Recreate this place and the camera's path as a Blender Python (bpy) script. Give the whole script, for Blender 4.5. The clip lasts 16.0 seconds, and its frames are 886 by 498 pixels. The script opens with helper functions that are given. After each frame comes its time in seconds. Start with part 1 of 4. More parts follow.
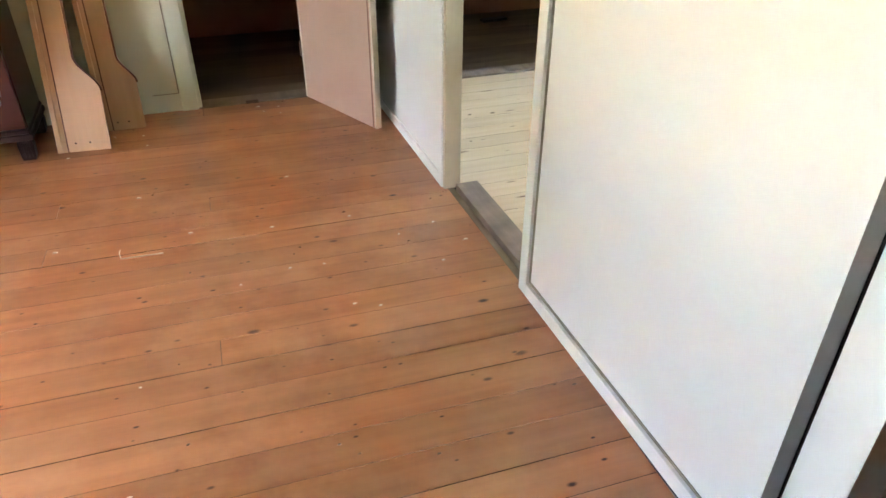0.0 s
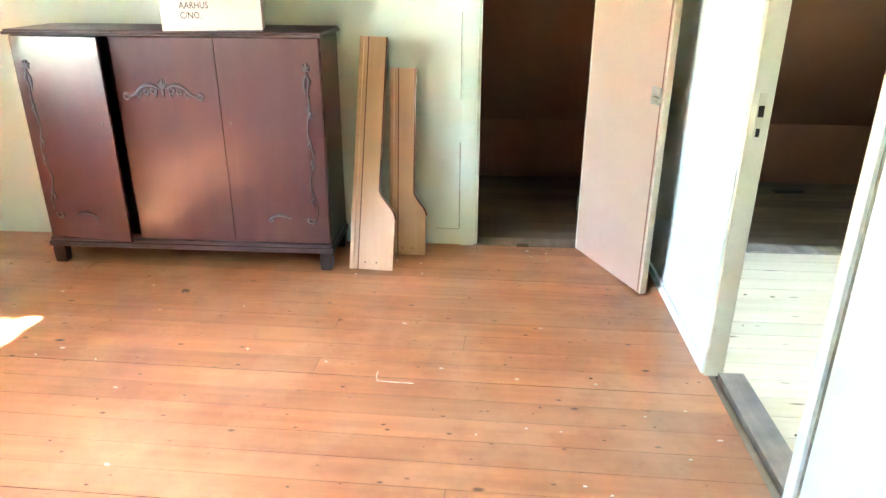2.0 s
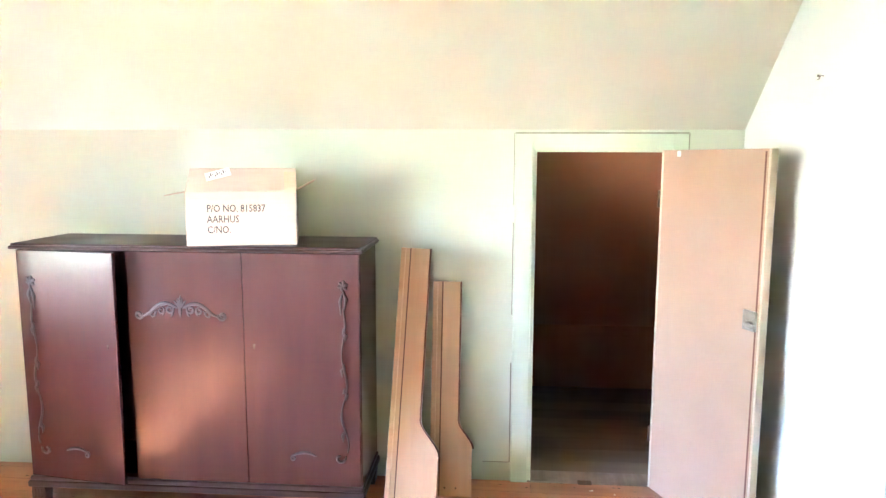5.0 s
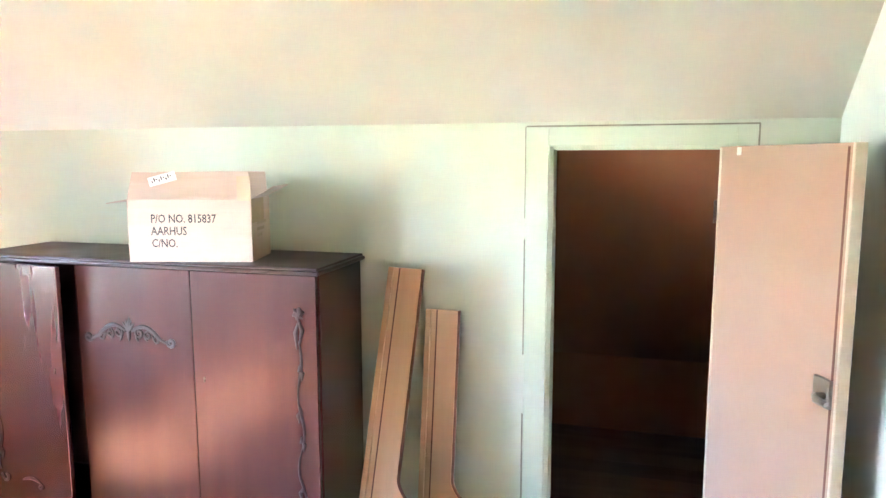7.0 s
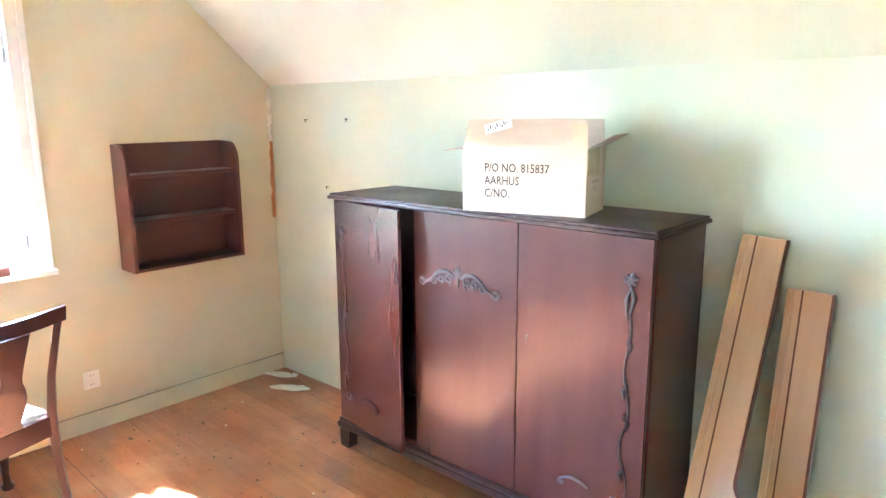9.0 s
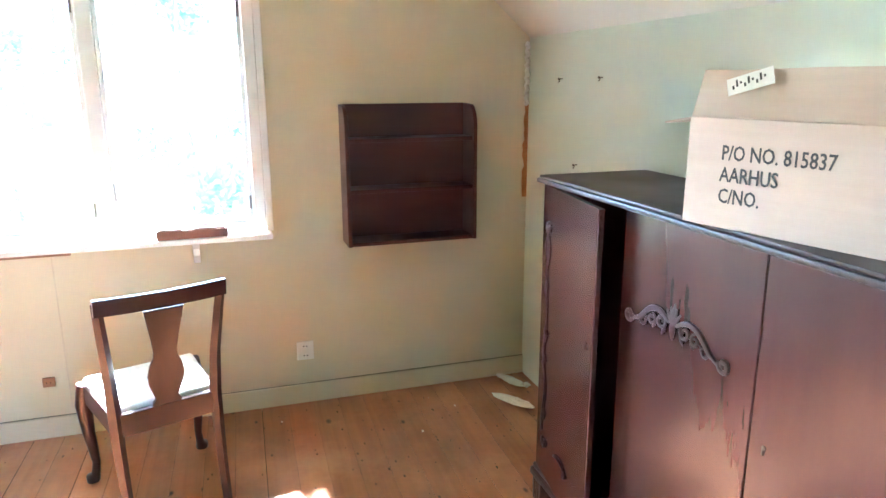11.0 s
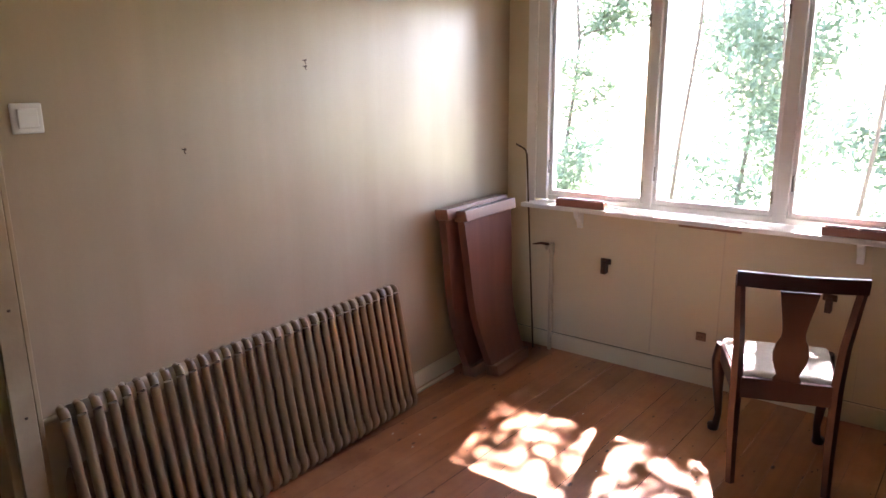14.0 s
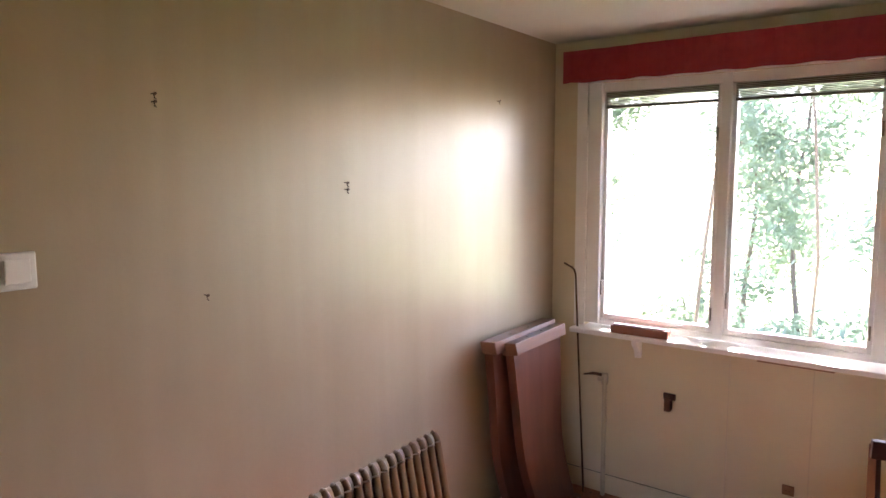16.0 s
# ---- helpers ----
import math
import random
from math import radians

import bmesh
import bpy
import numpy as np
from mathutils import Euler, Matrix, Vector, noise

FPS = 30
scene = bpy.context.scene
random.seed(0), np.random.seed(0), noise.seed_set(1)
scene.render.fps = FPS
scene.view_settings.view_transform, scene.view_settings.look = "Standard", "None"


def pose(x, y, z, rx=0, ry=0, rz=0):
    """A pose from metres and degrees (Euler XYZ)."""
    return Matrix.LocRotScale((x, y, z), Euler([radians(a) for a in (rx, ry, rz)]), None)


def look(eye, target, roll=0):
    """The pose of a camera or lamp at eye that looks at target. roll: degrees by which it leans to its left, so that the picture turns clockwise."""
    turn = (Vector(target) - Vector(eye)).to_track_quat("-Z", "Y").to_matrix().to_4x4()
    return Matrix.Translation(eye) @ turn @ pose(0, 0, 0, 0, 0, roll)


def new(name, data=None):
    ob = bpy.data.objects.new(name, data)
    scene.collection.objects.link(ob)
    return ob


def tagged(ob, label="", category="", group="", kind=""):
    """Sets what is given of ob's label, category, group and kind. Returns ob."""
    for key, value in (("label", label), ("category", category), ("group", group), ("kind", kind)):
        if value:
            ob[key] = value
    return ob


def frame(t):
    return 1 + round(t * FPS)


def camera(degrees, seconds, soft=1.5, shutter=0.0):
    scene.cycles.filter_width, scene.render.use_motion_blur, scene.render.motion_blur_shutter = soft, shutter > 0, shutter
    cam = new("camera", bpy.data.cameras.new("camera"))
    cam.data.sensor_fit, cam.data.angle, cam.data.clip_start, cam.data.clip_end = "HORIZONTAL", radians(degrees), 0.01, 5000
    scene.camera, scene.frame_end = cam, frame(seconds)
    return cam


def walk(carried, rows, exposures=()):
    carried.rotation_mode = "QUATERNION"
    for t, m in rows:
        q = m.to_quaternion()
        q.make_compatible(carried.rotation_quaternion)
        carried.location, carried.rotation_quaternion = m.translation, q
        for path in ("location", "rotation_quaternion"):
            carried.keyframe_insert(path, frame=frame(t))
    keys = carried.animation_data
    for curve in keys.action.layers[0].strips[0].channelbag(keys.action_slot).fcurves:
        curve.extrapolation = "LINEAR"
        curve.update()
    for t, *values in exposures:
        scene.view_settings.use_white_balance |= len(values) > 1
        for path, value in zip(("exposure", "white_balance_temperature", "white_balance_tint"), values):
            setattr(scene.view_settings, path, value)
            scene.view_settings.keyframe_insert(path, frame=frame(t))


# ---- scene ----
cam = camera(65.7, 16.0)
PATH = [
    (0, (1.015, 1.017, 1.404), (1.577, 2.607, 0.328), 0.2),
    (0.5, (1.006, 1.073, 1.403), (1.406, 2.716, 0.335), 0.3),
    (1, (1.011, 1.088, 1.419), (1.159, 2.781, 0.364), 0.1),
    (1.5, (1.008, 1.093, 1.48), (1.007, 2.839, 0.505), 0.3),
    (2, (1.011, 1.097, 1.527), (0.89, 2.945, 0.771), 0.3),
    (2.5, (1.008, 1.102, 1.558), (0.805, 3.001, 0.966), 0.2),
    (3, (0.986, 1.133, 1.594), (0.731, 3.066, 1.147), 0.1),
    (3.5, (0.952, 1.174, 1.602), (0.679, 3.124, 1.25), 0.1),
    (4, (0.869, 1.27, 1.636), (0.597, 3.231, 1.354), 0.0),
    (4.5, (0.764, 1.386, 1.632), (0.559, 3.358, 1.37), 0.1),
    (4.7, (0.742, 1.458, 1.624), (0.596, 3.436, 1.363), 0.2),
    (7, (1.271, 2.299, 1.627), (0.73, 4.207, 1.366), -0.1),
    (7.5, (1.293, 2.287, 1.66), (0.438, 4.071, 1.369), -0.4),
    (8, (1.249, 2.277, 1.654), (0.18, 3.937, 1.334), -0.5),
    (10.3, (0.87, 3.098, 1.565), (-0.74, 4.184, 1.09), -0.1),
    (10.5, (0.839, 3.198, 1.584), (-0.836, 4.181, 1.106), -0.1),
    (11, (0.751, 3.436, 1.559), (-1.099, 4.026, 1.082), -0.2),
    (11.5, (0.753, 3.543, 1.569), (-1.171, 3.816, 1.096), -0.2),
    (12, (0.889, 3.648, 1.561), (-1.045, 3.439, 1.095), -0.0),
    (12.5, (0.956, 3.673, 1.565), (-0.897, 3.093, 1.088), -0.4),
    (13, (0.97, 3.63, 1.542), (-0.776, 2.775, 1.071), -0.5),
    (13.5, (1.008, 3.606, 1.539), (-0.635, 2.568, 1.068), -0.6),
    (14, (1.019, 3.65, 1.56), (-0.512, 2.45, 1.093), -0.6),
    (14.5, (1.005, 3.596, 1.613), (-0.465, 2.319, 1.157), -0.6),
    (15, (0.998, 3.442, 1.657), (-0.464, 2.127, 1.294), -0.7),
    (15.5, (0.957, 3.301, 1.696), (-0.529, 1.99, 1.427), -0.5),
    (16, (0.81, 3.194, 1.695), (-0.765, 1.981, 1.47), -0.2),
]
EXPOSURE = [(0, 7.05, 7000, 23), (1, 7.45, 6400, 16), (2, 8.1, 5700, 8), (3.5, 8.3, 5500, 16), (4.7, 8.2, 5450, 20), (7, 7.95, 5400, 20),
            (8.2, 8.2, 5200, 17), (10.3, 7.8, 5050, 8), (11.3, 7.1, 5100, 11), (11.6, 6.75, 5150, 14), (12, 5.9, 5200, 17), (12.4, 4.95, 5200, 20),
            (12.6, 4.65, 5350, 23), (13.5, 4.85, 6000, 31), (14.5, 5.2, 6700, 36), (16, 5.15, 6600, 35)]
walk(cam, [(t, look(e, a, r)) for t, e, a, r in PATH], EXPOSURE)

# ---- world, sun, exposure ----
TO_SUN = Vector((-0.76, -0.17, 1.0)).normalized()
world = bpy.data.worlds.new("sky")
scene.world = world
world.use_nodes = True
wn = world.node_tree.nodes
sky = wn.new("ShaderNodeTexSky")
sky.sky_type = "NISHITA"
sky.sun_disc = False
sky.sun_elevation = math.asin(TO_SUN.z)
sky.sun_rotation = math.atan2(TO_SUN.x, TO_SUN.y)
wn["Background"].inputs["Strength"].default_value = 0.11
world.node_tree.links.new(sky.outputs[0], wn["Background"].inputs["Color"])
sun = new("sun", bpy.data.lights.new("sun", "SUN"))
sun.data.energy, sun.data.angle, sun.data.color = 5.0, radians(0.5), (1.0, 0.95, 0.88)
sun.matrix_world = look(TO_SUN * 30, (0, 0, 0))

# ---- dimensions of the house ----
XW, XE, YN, YS = -2.467, 1.921, 4.914, 1.54
KNEE, CEIL = 1.762, 2.352
SLOPE = 0.87                     # rise of the roof for each metre inwards
RIDGE_Y = YN - (CEIL - KNEE) / SLOPE
EAVE_Y = 6.42
EX = 4.9                         # far wall of the second attic room
HX, HY = -1.3, -1.7              # landing
GROUND = -2.9
PLANK = 0.1235
YC, SKEW = 1.42, -2.42           # the south wall runs slightly askew and meets the gable here


# ---- materials ----
def mat(name, c1, c2, scale=(5, 5, 5), rough=0.5, rvar=0.12, metal=0.0, bump=0.08, fine=90.0, stain=None, stain_scale=1.3,
        stain_amt=0.35, rand=0.0, knots=None, knot_scale=(1.6, 8, 8), coat=0.0, coat_rough=0.3, shift=True, spec=0.5, wear=None, wear_amt=0.5):
    m = bpy.data.materials.new(name)
    m.use_nodes = True
    nt = m.node_tree
    N, L = nt.nodes, nt.links
    b = N["Principled BSDF"]
    tc = N.new("ShaderNodeTexCoord")
    oi = N.new("ShaderNodeObjectInfo")
    add = N.new("ShaderNodeVectorMath")
    add.operation = "MULTIPLY_ADD"
    comb = N.new("ShaderNodeCombineXYZ")
    for i in range(3):
        L.new(oi.outputs["Random"], comb.inputs[i])
    L.new(comb.outputs[0], add.inputs[0])
    k = 37.0 if shift else 0.0
    add.inputs[1].default_value = (k, k * 0.7, k * 0.4)
    L.new(tc.outputs["Object"], add.inputs[2])

    def noise_tex(sc, detail, mapping=None, rgh=0.55):
        n = N.new("ShaderNodeTexNoise")
        n.inputs["Scale"].default_value = sc
        n.inputs["Detail"].default_value = detail
        n.inputs["Roughness"].default_value = rgh
        if mapping:
            mp = N.new("ShaderNodeMapping")
            mp.inputs["Scale"].default_value = mapping
            L.new(add.outputs[0], mp.inputs["Vector"])
            L.new(mp.outputs[0], n.inputs["Vector"])
        else:
            L.new(add.outputs[0], n.inputs["Vector"])
        return n.outputs["Fac"]

    def ramp(fac, lo, hi):
        r = N.new("ShaderNodeMapRange")
        r.inputs["From Min"].default_value, r.inputs["From Max"].default_value = lo, hi
        L.new(fac, r.inputs["Value"])
        return r.outputs[0]

    def mix(fac, a, c):
        x = N.new("ShaderNodeMix")
        x.data_type = "RGBA"
        L.new(fac, x.inputs[0]) if not isinstance(fac, float) else setattr(x.inputs[0], "default_value", fac)
        for sock, val in ((x.inputs[6], a), (x.inputs[7], c)):
            if isinstance(val, tuple):
                sock.default_value = (*val, 1)
            else:
                L.new(val, sock)
        return x.outputs[2]

    grain = noise_tex(1.0, 8, scale)
    col = mix(ramp(grain, 0.3, 0.7), c1, c2)
    if stain:
        s = noise_tex(stain_scale, 3)
        mul = N.new("ShaderNodeMath")
        mul.operation = "MULTIPLY"
        mul.inputs[1].default_value = stain_amt
        L.new(ramp(s, 0.32, 0.82), mul.inputs[0])
        col = mix(mul.outputs[0], col, stain)
    if knots:
        mp = N.new("ShaderNodeMapping")
        mp.inputs["Scale"].default_value = knot_scale
        L.new(add.outputs[0], mp.inputs["Vector"])
        v = N.new("ShaderNodeTexVoronoi")
        v.inputs["Scale"].default_value = 1.0
        L.new(mp.outputs[0], v.inputs["Vector"])
        v.voronoi_dimensions = "2D"
        size = N.new("ShaderNodeMath")
        size.operation = "MULTIPLY_ADD"
        size.inputs[1].default_value, size.inputs[2].default_value = 2.6, 0.25
        L.new(v.outputs["Color"], size.inputs[0])
        dist = N.new("ShaderNodeMath")
        dist.operation = "MULTIPLY"
        L.new(size.outputs[0], dist.inputs[0])
        L.new(v.outputs["Distance"], dist.inputs[1])
        col = mix(ramp(dist.outputs[0], 0.056, 0.020), col, knots)
    if wear:
        geo = N.new("ShaderNodeNewGeometry")
        for tone, sc in zip(wear, (1.5, 2.3)):
            n = N.new("ShaderNodeTexNoise")
            n.inputs["Scale"].default_value, n.inputs["Detail"].default_value = sc, 5
            n.inputs["Roughness"].default_value = 0.65
            L.new(geo.outputs["Position"], n.inputs["Vector"])
            mul = N.new("ShaderNodeMath")
            mul.operation = "MULTIPLY"
            mul.inputs[1].default_value = wear_amt
            L.new(ramp(n.outputs["Fac"], 0.48, 0.70), mul.inputs[0])
            col = mix(mul.outputs[0], col, tone)
    if rand:
        hsv = N.new("ShaderNodeHueSaturation")
        mr = N.new("ShaderNodeMapRange")
        mr.inputs["To Min"].default_value, mr.inputs["To Max"].default_value = 1 - rand, 1 + rand
        L.new(oi.outputs["Random"], mr.inputs["Value"])
        L.new(mr.outputs[0], hsv.inputs["Value"])
        L.new(col, hsv.inputs["Color"])
        col = hsv.outputs[0]
    L.new(col, b.inputs["Base Color"])
    rr = N.new("ShaderNodeMapRange")
    low = max(0.30, rough - rvar) if rough > 0.3 else rough
    rr.inputs["To Min"].default_value, rr.inputs["To Max"].default_value = low, max(low, min(1, rough + rvar)) if rough > 0.3 else rough
    L.new(ramp(noise_tex(3.0, 2), 0.2, 0.8), rr.inputs["Value"])
    L.new(rr.outputs[0], b.inputs["Roughness"])
    b.inputs["Metallic"].default_value = metal
    b.inputs["Specular IOR Level"].default_value = spec
    b.inputs["Coat Weight"].default_value = coat
    b.inputs["Coat Roughness"].default_value = coat_rough
    if bump:
        bn = N.new("ShaderNodeBump")
        bn.inputs["Strength"].default_value = bump
        bn.inputs["Distance"].default_value = 0.004
        L.new(noise_tex(fine, 4), bn.inputs["Height"])
        L.new(bn.outputs[0], b.inputs["Normal"])
    return m


M_GREEN = mat("green_wall_paint", (0.55, 0.59, 0.465), (0.60, 0.63, 0.505), (2, 2, 2), 0.55, bump=0.12, fine=60, stain=(0.48, 0.50, 0.36), stain_amt=0.4, shift=False)
M_CREAM = mat("cream_wall_paint", (0.60, 0.53, 0.365), (0.65, 0.58, 0.41), (2, 2, 2), 0.5, bump=0.12, fine=60, stain=(0.52, 0.43, 0.26), stain_amt=0.45, shift=False)
M_BEIGE = mat("beige_wallpaper", (0.355, 0.272, 0.158), (0.40, 0.312, 0.192), (9, 9, 0.6), 0.36, rvar=0.05, bump=0.1, fine=60, stain=(0.25, 0.170, 0.080), stain_amt=0.6, shift=False, spec=1.0)
M_WHITE = mat("white_wall_paint", (0.66, 0.68, 0.65), (0.71, 0.73, 0.70), (2, 2, 2), 0.5, bump=0.1, fine=60, stain=(0.58, 0.60, 0.52), stain_amt=0.3, shift=False)
M_CEIL = mat("ceiling_paint", (0.58, 0.565, 0.47), (0.63, 0.615, 0.52), (1.5, 1.5, 1.5), 0.6, bump=0.12, fine=50, stain=(0.50, 0.48, 0.36), stain_amt=0.35, shift=False)
M_FLOOR = mat("lacquered_pine_floor", (0.315, 0.106, 0.040), (0.45, 0.172, 0.067), (0.9, 24, 24), 0.36, rvar=0.06, bump=0.08, fine=35,
              stain=(0.50, 0.25, 0.115), stain_amt=0.5, stain_scale=1.1, rand=0.12, knots=(0.05, 0.016, 0.008), knot_scale=(4.0, 8, 8), coat=0.7, coat_rough=0.27, spec=0.4,
              wear=((0.19, 0.052, 0.020), (0.53, 0.265, 0.125)), wear_amt=0.6)
M_FLOOR2 = mat("bare_pine_floor", (0.60, 0.43, 0.26), (0.68, 0.51, 0.33), (1.2, 26, 26), 0.5, bump=0.1, fine=35,
               stain=(0.42, 0.27, 0.15), stain_amt=0.35, rand=0.05, knots=(0.18, 0.09, 0.04))
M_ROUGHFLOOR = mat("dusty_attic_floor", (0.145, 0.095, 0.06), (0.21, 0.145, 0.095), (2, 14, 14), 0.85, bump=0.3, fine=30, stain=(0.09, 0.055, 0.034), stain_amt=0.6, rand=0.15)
M_HARDBOARD = mat("brown_hardboard", (0.25, 0.100, 0.043), (0.31, 0.13, 0.058), (3, 3, 3), 0.6, bump=0.1, fine=120, stain=(0.17, 0.07, 0.032), stain_amt=0.5)
M_LEAF = mat("pale_brown_door_paint", (0.375, 0.243, 0.166), (0.42, 0.278, 0.196), (3, 3, 3), 0.42, bump=0.06, fine=60, stain=(0.32, 0.20, 0.13), stain_amt=0.3)
M_EDGE = mat("worn_door_edge", (0.55, 0.45, 0.32), (0.68, 0.60, 0.46), (4, 4, 2), 0.5, bump=0.2, fine=60, stain=(0.25, 0.14, 0.07), stain_amt=0.6, stain_scale=6)
M_TRIM_GREEN = mat("green_trim_paint", (0.53, 0.60, 0.46), (0.58, 0.64, 0.51), (4, 4, 4), 0.4, bump=0.1, fine=50, stain=(0.46, 0.49, 0.36), stain_amt=0.3)
M_TRIM_CREAM = mat("cream_trim_paint", (0.56, 0.49, 0.35), (0.63, 0.57, 0.43), (4, 4, 2), 0.4, bump=0.15, fine=50, stain=(0.40, 0.28, 0.15), stain_amt=0.5, stain_scale=3)
M_TRIM_OLD = mat("yellowed_old_trim_paint", (0.40, 0.30, 0.17), (0.48, 0.375, 0.225), (4, 4, 1.2), 0.45, bump=0.2, fine=45, stain=(0.20, 0.115, 0.05), stain_amt=0.75, stain_scale=4)
M_WINWHITE = mat("white_window_paint", (0.80, 0.80, 0.78), (0.86, 0.86, 0.84), (4, 4, 4), 0.42, bump=0.12, fine=60, stain=(0.62, 0.59, 0.52), stain_amt=0.4, stain_scale=5)
M_GROOVE = mat("dark_groove", (0.20, 0.19, 0.14), (0.30, 0.29, 0.22), (20, 20, 20), 0.8, bump=0)
M_BLACK = mat("blackened_wood", (0.02, 0.014, 0.010), (0.035, 0.025, 0.018), (6, 6, 6), 0.5, bump=0.1)
M_MAHOG = mat("polished_mahogany", (0.056, 0.0165, 0.0150), (0.076, 0.0230, 0.0200), (10, 10, 1.1), 0.27, bump=0.015, fine=40, spec=0.8)
M_MAHOG_DK = mat("dark_mahogany", (0.030, 0.012, 0.009), (0.052, 0.02, 0.014), (1.1, 14, 14), 0.38, rvar=0.1, bump=0.05, fine=40, stain=(0.02, 0.01, 0.008), stain_amt=0.4)
M_SHELF = mat("red_mahogany_shelf", (0.085, 0.021, 0.014), (0.125, 0.034, 0.022), (8, 1.5, 8), 0.42, bump=0.05, fine=50, stain=(0.06, 0.016, 0.012), stain_amt=0.4)
M_ORN = mat("carved_ornament", (0.026, 0.0105, 0.0095), (0.045, 0.018, 0.016), (20, 20, 20), 0.32, bump=0.05, spec=0.7)
# near-black that puts the shade of holes, gaps and insides into the colour
M_SHADE = mat("shade_black", (0.012, 0.007, 0.006), (0.02, 0.012, 0.01), (5, 5, 5), 0.9, bump=0)
M_CARD = mat("cardboard", (0.52, 0.40, 0.30), (0.58, 0.455, 0.35), (3, 3, 30), 0.75, bump=0.15, fine=50, stain=(0.43, 0.32, 0.23), stain_amt=0.45, stain_scale=4)
M_INK = mat("black_ink", (0.03, 0.028, 0.028), (0.06, 0.055, 0.05), (30, 30, 30), 0.7, bump=0)
M_PAPER = mat("white_paper", (0.75, 0.74, 0.70), (0.82, 0.81, 0.78), (8, 8, 8), 0.7, bump=0.05)
M_TAPE = mat("clear_packing_tape", (0.55, 0.43, 0.28), (0.62, 0.50, 0.34), (5, 5, 5), 0.12, bump=0.05)
M_PALEWOOD = mat("pale_veneer", (0.50, 0.30, 0.17), (0.60, 0.385, 0.235), (14, 14, 1.0), 0.45, bump=0.05, fine=50, stain=(0.42, 0.24, 0.13), stain_amt=0.3)
M_BEDWOOD = mat("reddish_veneer", (0.105, 0.034, 0.017), (0.165, 0.060, 0.031), (14, 14, 0.9), 0.42, bump=0.05, fine=50, stain=(0.078, 0.026, 0.013), stain_amt=0.35)
M_BEDRAIL = mat("bed_rail_wood", (0.17, 0.080, 0.043), (0.25, 0.128, 0.075), (1.2, 14, 14), 0.4, bump=0.05, stain=(0.15, 0.07, 0.04), stain_amt=0.3)
M_CHAIR = mat("dark_red_chair_wood", (0.022, 0.0055, 0.0045), (0.040, 0.010, 0.008), (14, 14, 1.2), 0.3, bump=0.04, fine=50)
M_CLOTH = mat("white_seat_cloth", (0.70, 0.69, 0.65), (0.80, 0.79, 0.75), (40, 40, 40), 0.85, bump=0.3, fine=220, stain=(0.55, 0.53, 0.46), stain_amt=0.25, stain_scale=5)
M_RAD = mat("radiator_enamel", (0.235, 0.148, 0.070), (0.29, 0.190, 0.095), (5, 5, 5), 0.46, rvar=0.05, bump=0.05, fine=60, stain=(0.17, 0.105, 0.05), stain_amt=0.4, stain_scale=4)
M_RADRING = mat("radiator_ring", (0.48, 0.37, 0.24), (0.58, 0.46, 0.32), (9, 9, 9), 0.36, rvar=0.03, bump=0.05)
M_PIPE = mat("old_painted_pipe", (0.46, 0.40, 0.28), (0.56, 0.49, 0.36), (9, 9, 9), 0.45, bump=0.1, stain=(0.2, 0.12, 0.07), stain_amt=0.5, stain_scale=9)
M_RUST = mat("rusty_iron", (0.05, 0.03, 0.02), (0.11, 0.06, 0.035), (30, 30, 30), 0.6, metal=0.5, bump=0.2)
M_STEEL = mat("worn_steel", (0.26, 0.235, 0.20), (0.36, 0.33, 0.28), (12, 12, 12), 0.36, metal=0.85, bump=0.05)
M_PLASTIC = mat("white_plastic", (0.74, 0.72, 0.66), (0.80, 0.78, 0.72), (6, 6, 6), 0.3, bump=0.0)
M_BROWNPL = mat("brown_bakelite", (0.18, 0.09, 0.045), (0.26, 0.14, 0.07), (20, 20, 20), 0.4, bump=0.0)
M_RED = mat("dark_red_fabric", (0.26, 0.018, 0.022), (0.33, 0.03, 0.032), (30, 30, 30), 0.8, bump=0.3, fine=200, stain=(0.18, 0.012, 0.015), stain_amt=0.4)
M_BLIND = mat("olive_blind_slat", (0.12, 0.105, 0.075), (0.18, 0.155, 0.11), (6, 6, 6), 0.45, bump=0.05)
M_BLOCK = mat("reddish_wood_block", (0.20, 0.07, 0.045), (0.30, 0.12, 0.08), (20, 2, 20), 0.45, bump=0.1)
M_PLASTER = mat("plaster_crumbs", (0.68, 0.64, 0.53), (0.78, 0.75, 0.65), (20, 20, 20), 0.8, bump=0.4, fine=70)
M_TORN = mat("exposed_brown_board", (0.38, 0.15, 0.055), (0.50, 0.22, 0.085), (20, 20, 6), 0.8, bump=0.3, fine=60)
M_DIRT = mat("dark_crumbs", (0.06, 0.035, 0.02), (0.12, 0.07, 0.04), (30, 30, 30), 0.9, bump=0.2)
M_SPECK = mat("pale_specks", (0.62, 0.55, 0.45), (0.75, 0.70, 0.60), (30, 30, 30), 0.8, bump=0.1)
M_SILLWOOD = mat("worn_threshold_wood", (0.21, 0.145, 0.10), (0.34, 0.25, 0.175), (20, 1.5, 20), 0.7, bump=0.3, fine=40, stain=(0.06, 0.038, 0.025), stain_amt=0.8, stain_scale=5)
M_BARK = mat("tree_bark", (0.055, 0.042, 0.032), (0.11, 0.085, 0.065), (6, 6, 1.5), 0.9, bump=0.5, fine=20)
M_FOLIAGE = mat("green_leaves", (0.068, 0.108, 0.072), (0.115, 0.155, 0.108), (1.5, 1.5, 1.5), 0.5, bump=0.0)
nt = M_FOLIAGE.node_tree
trl, lmix = nt.nodes.new("ShaderNodeBsdfTranslucent"), nt.nodes.new("ShaderNodeMixShader")
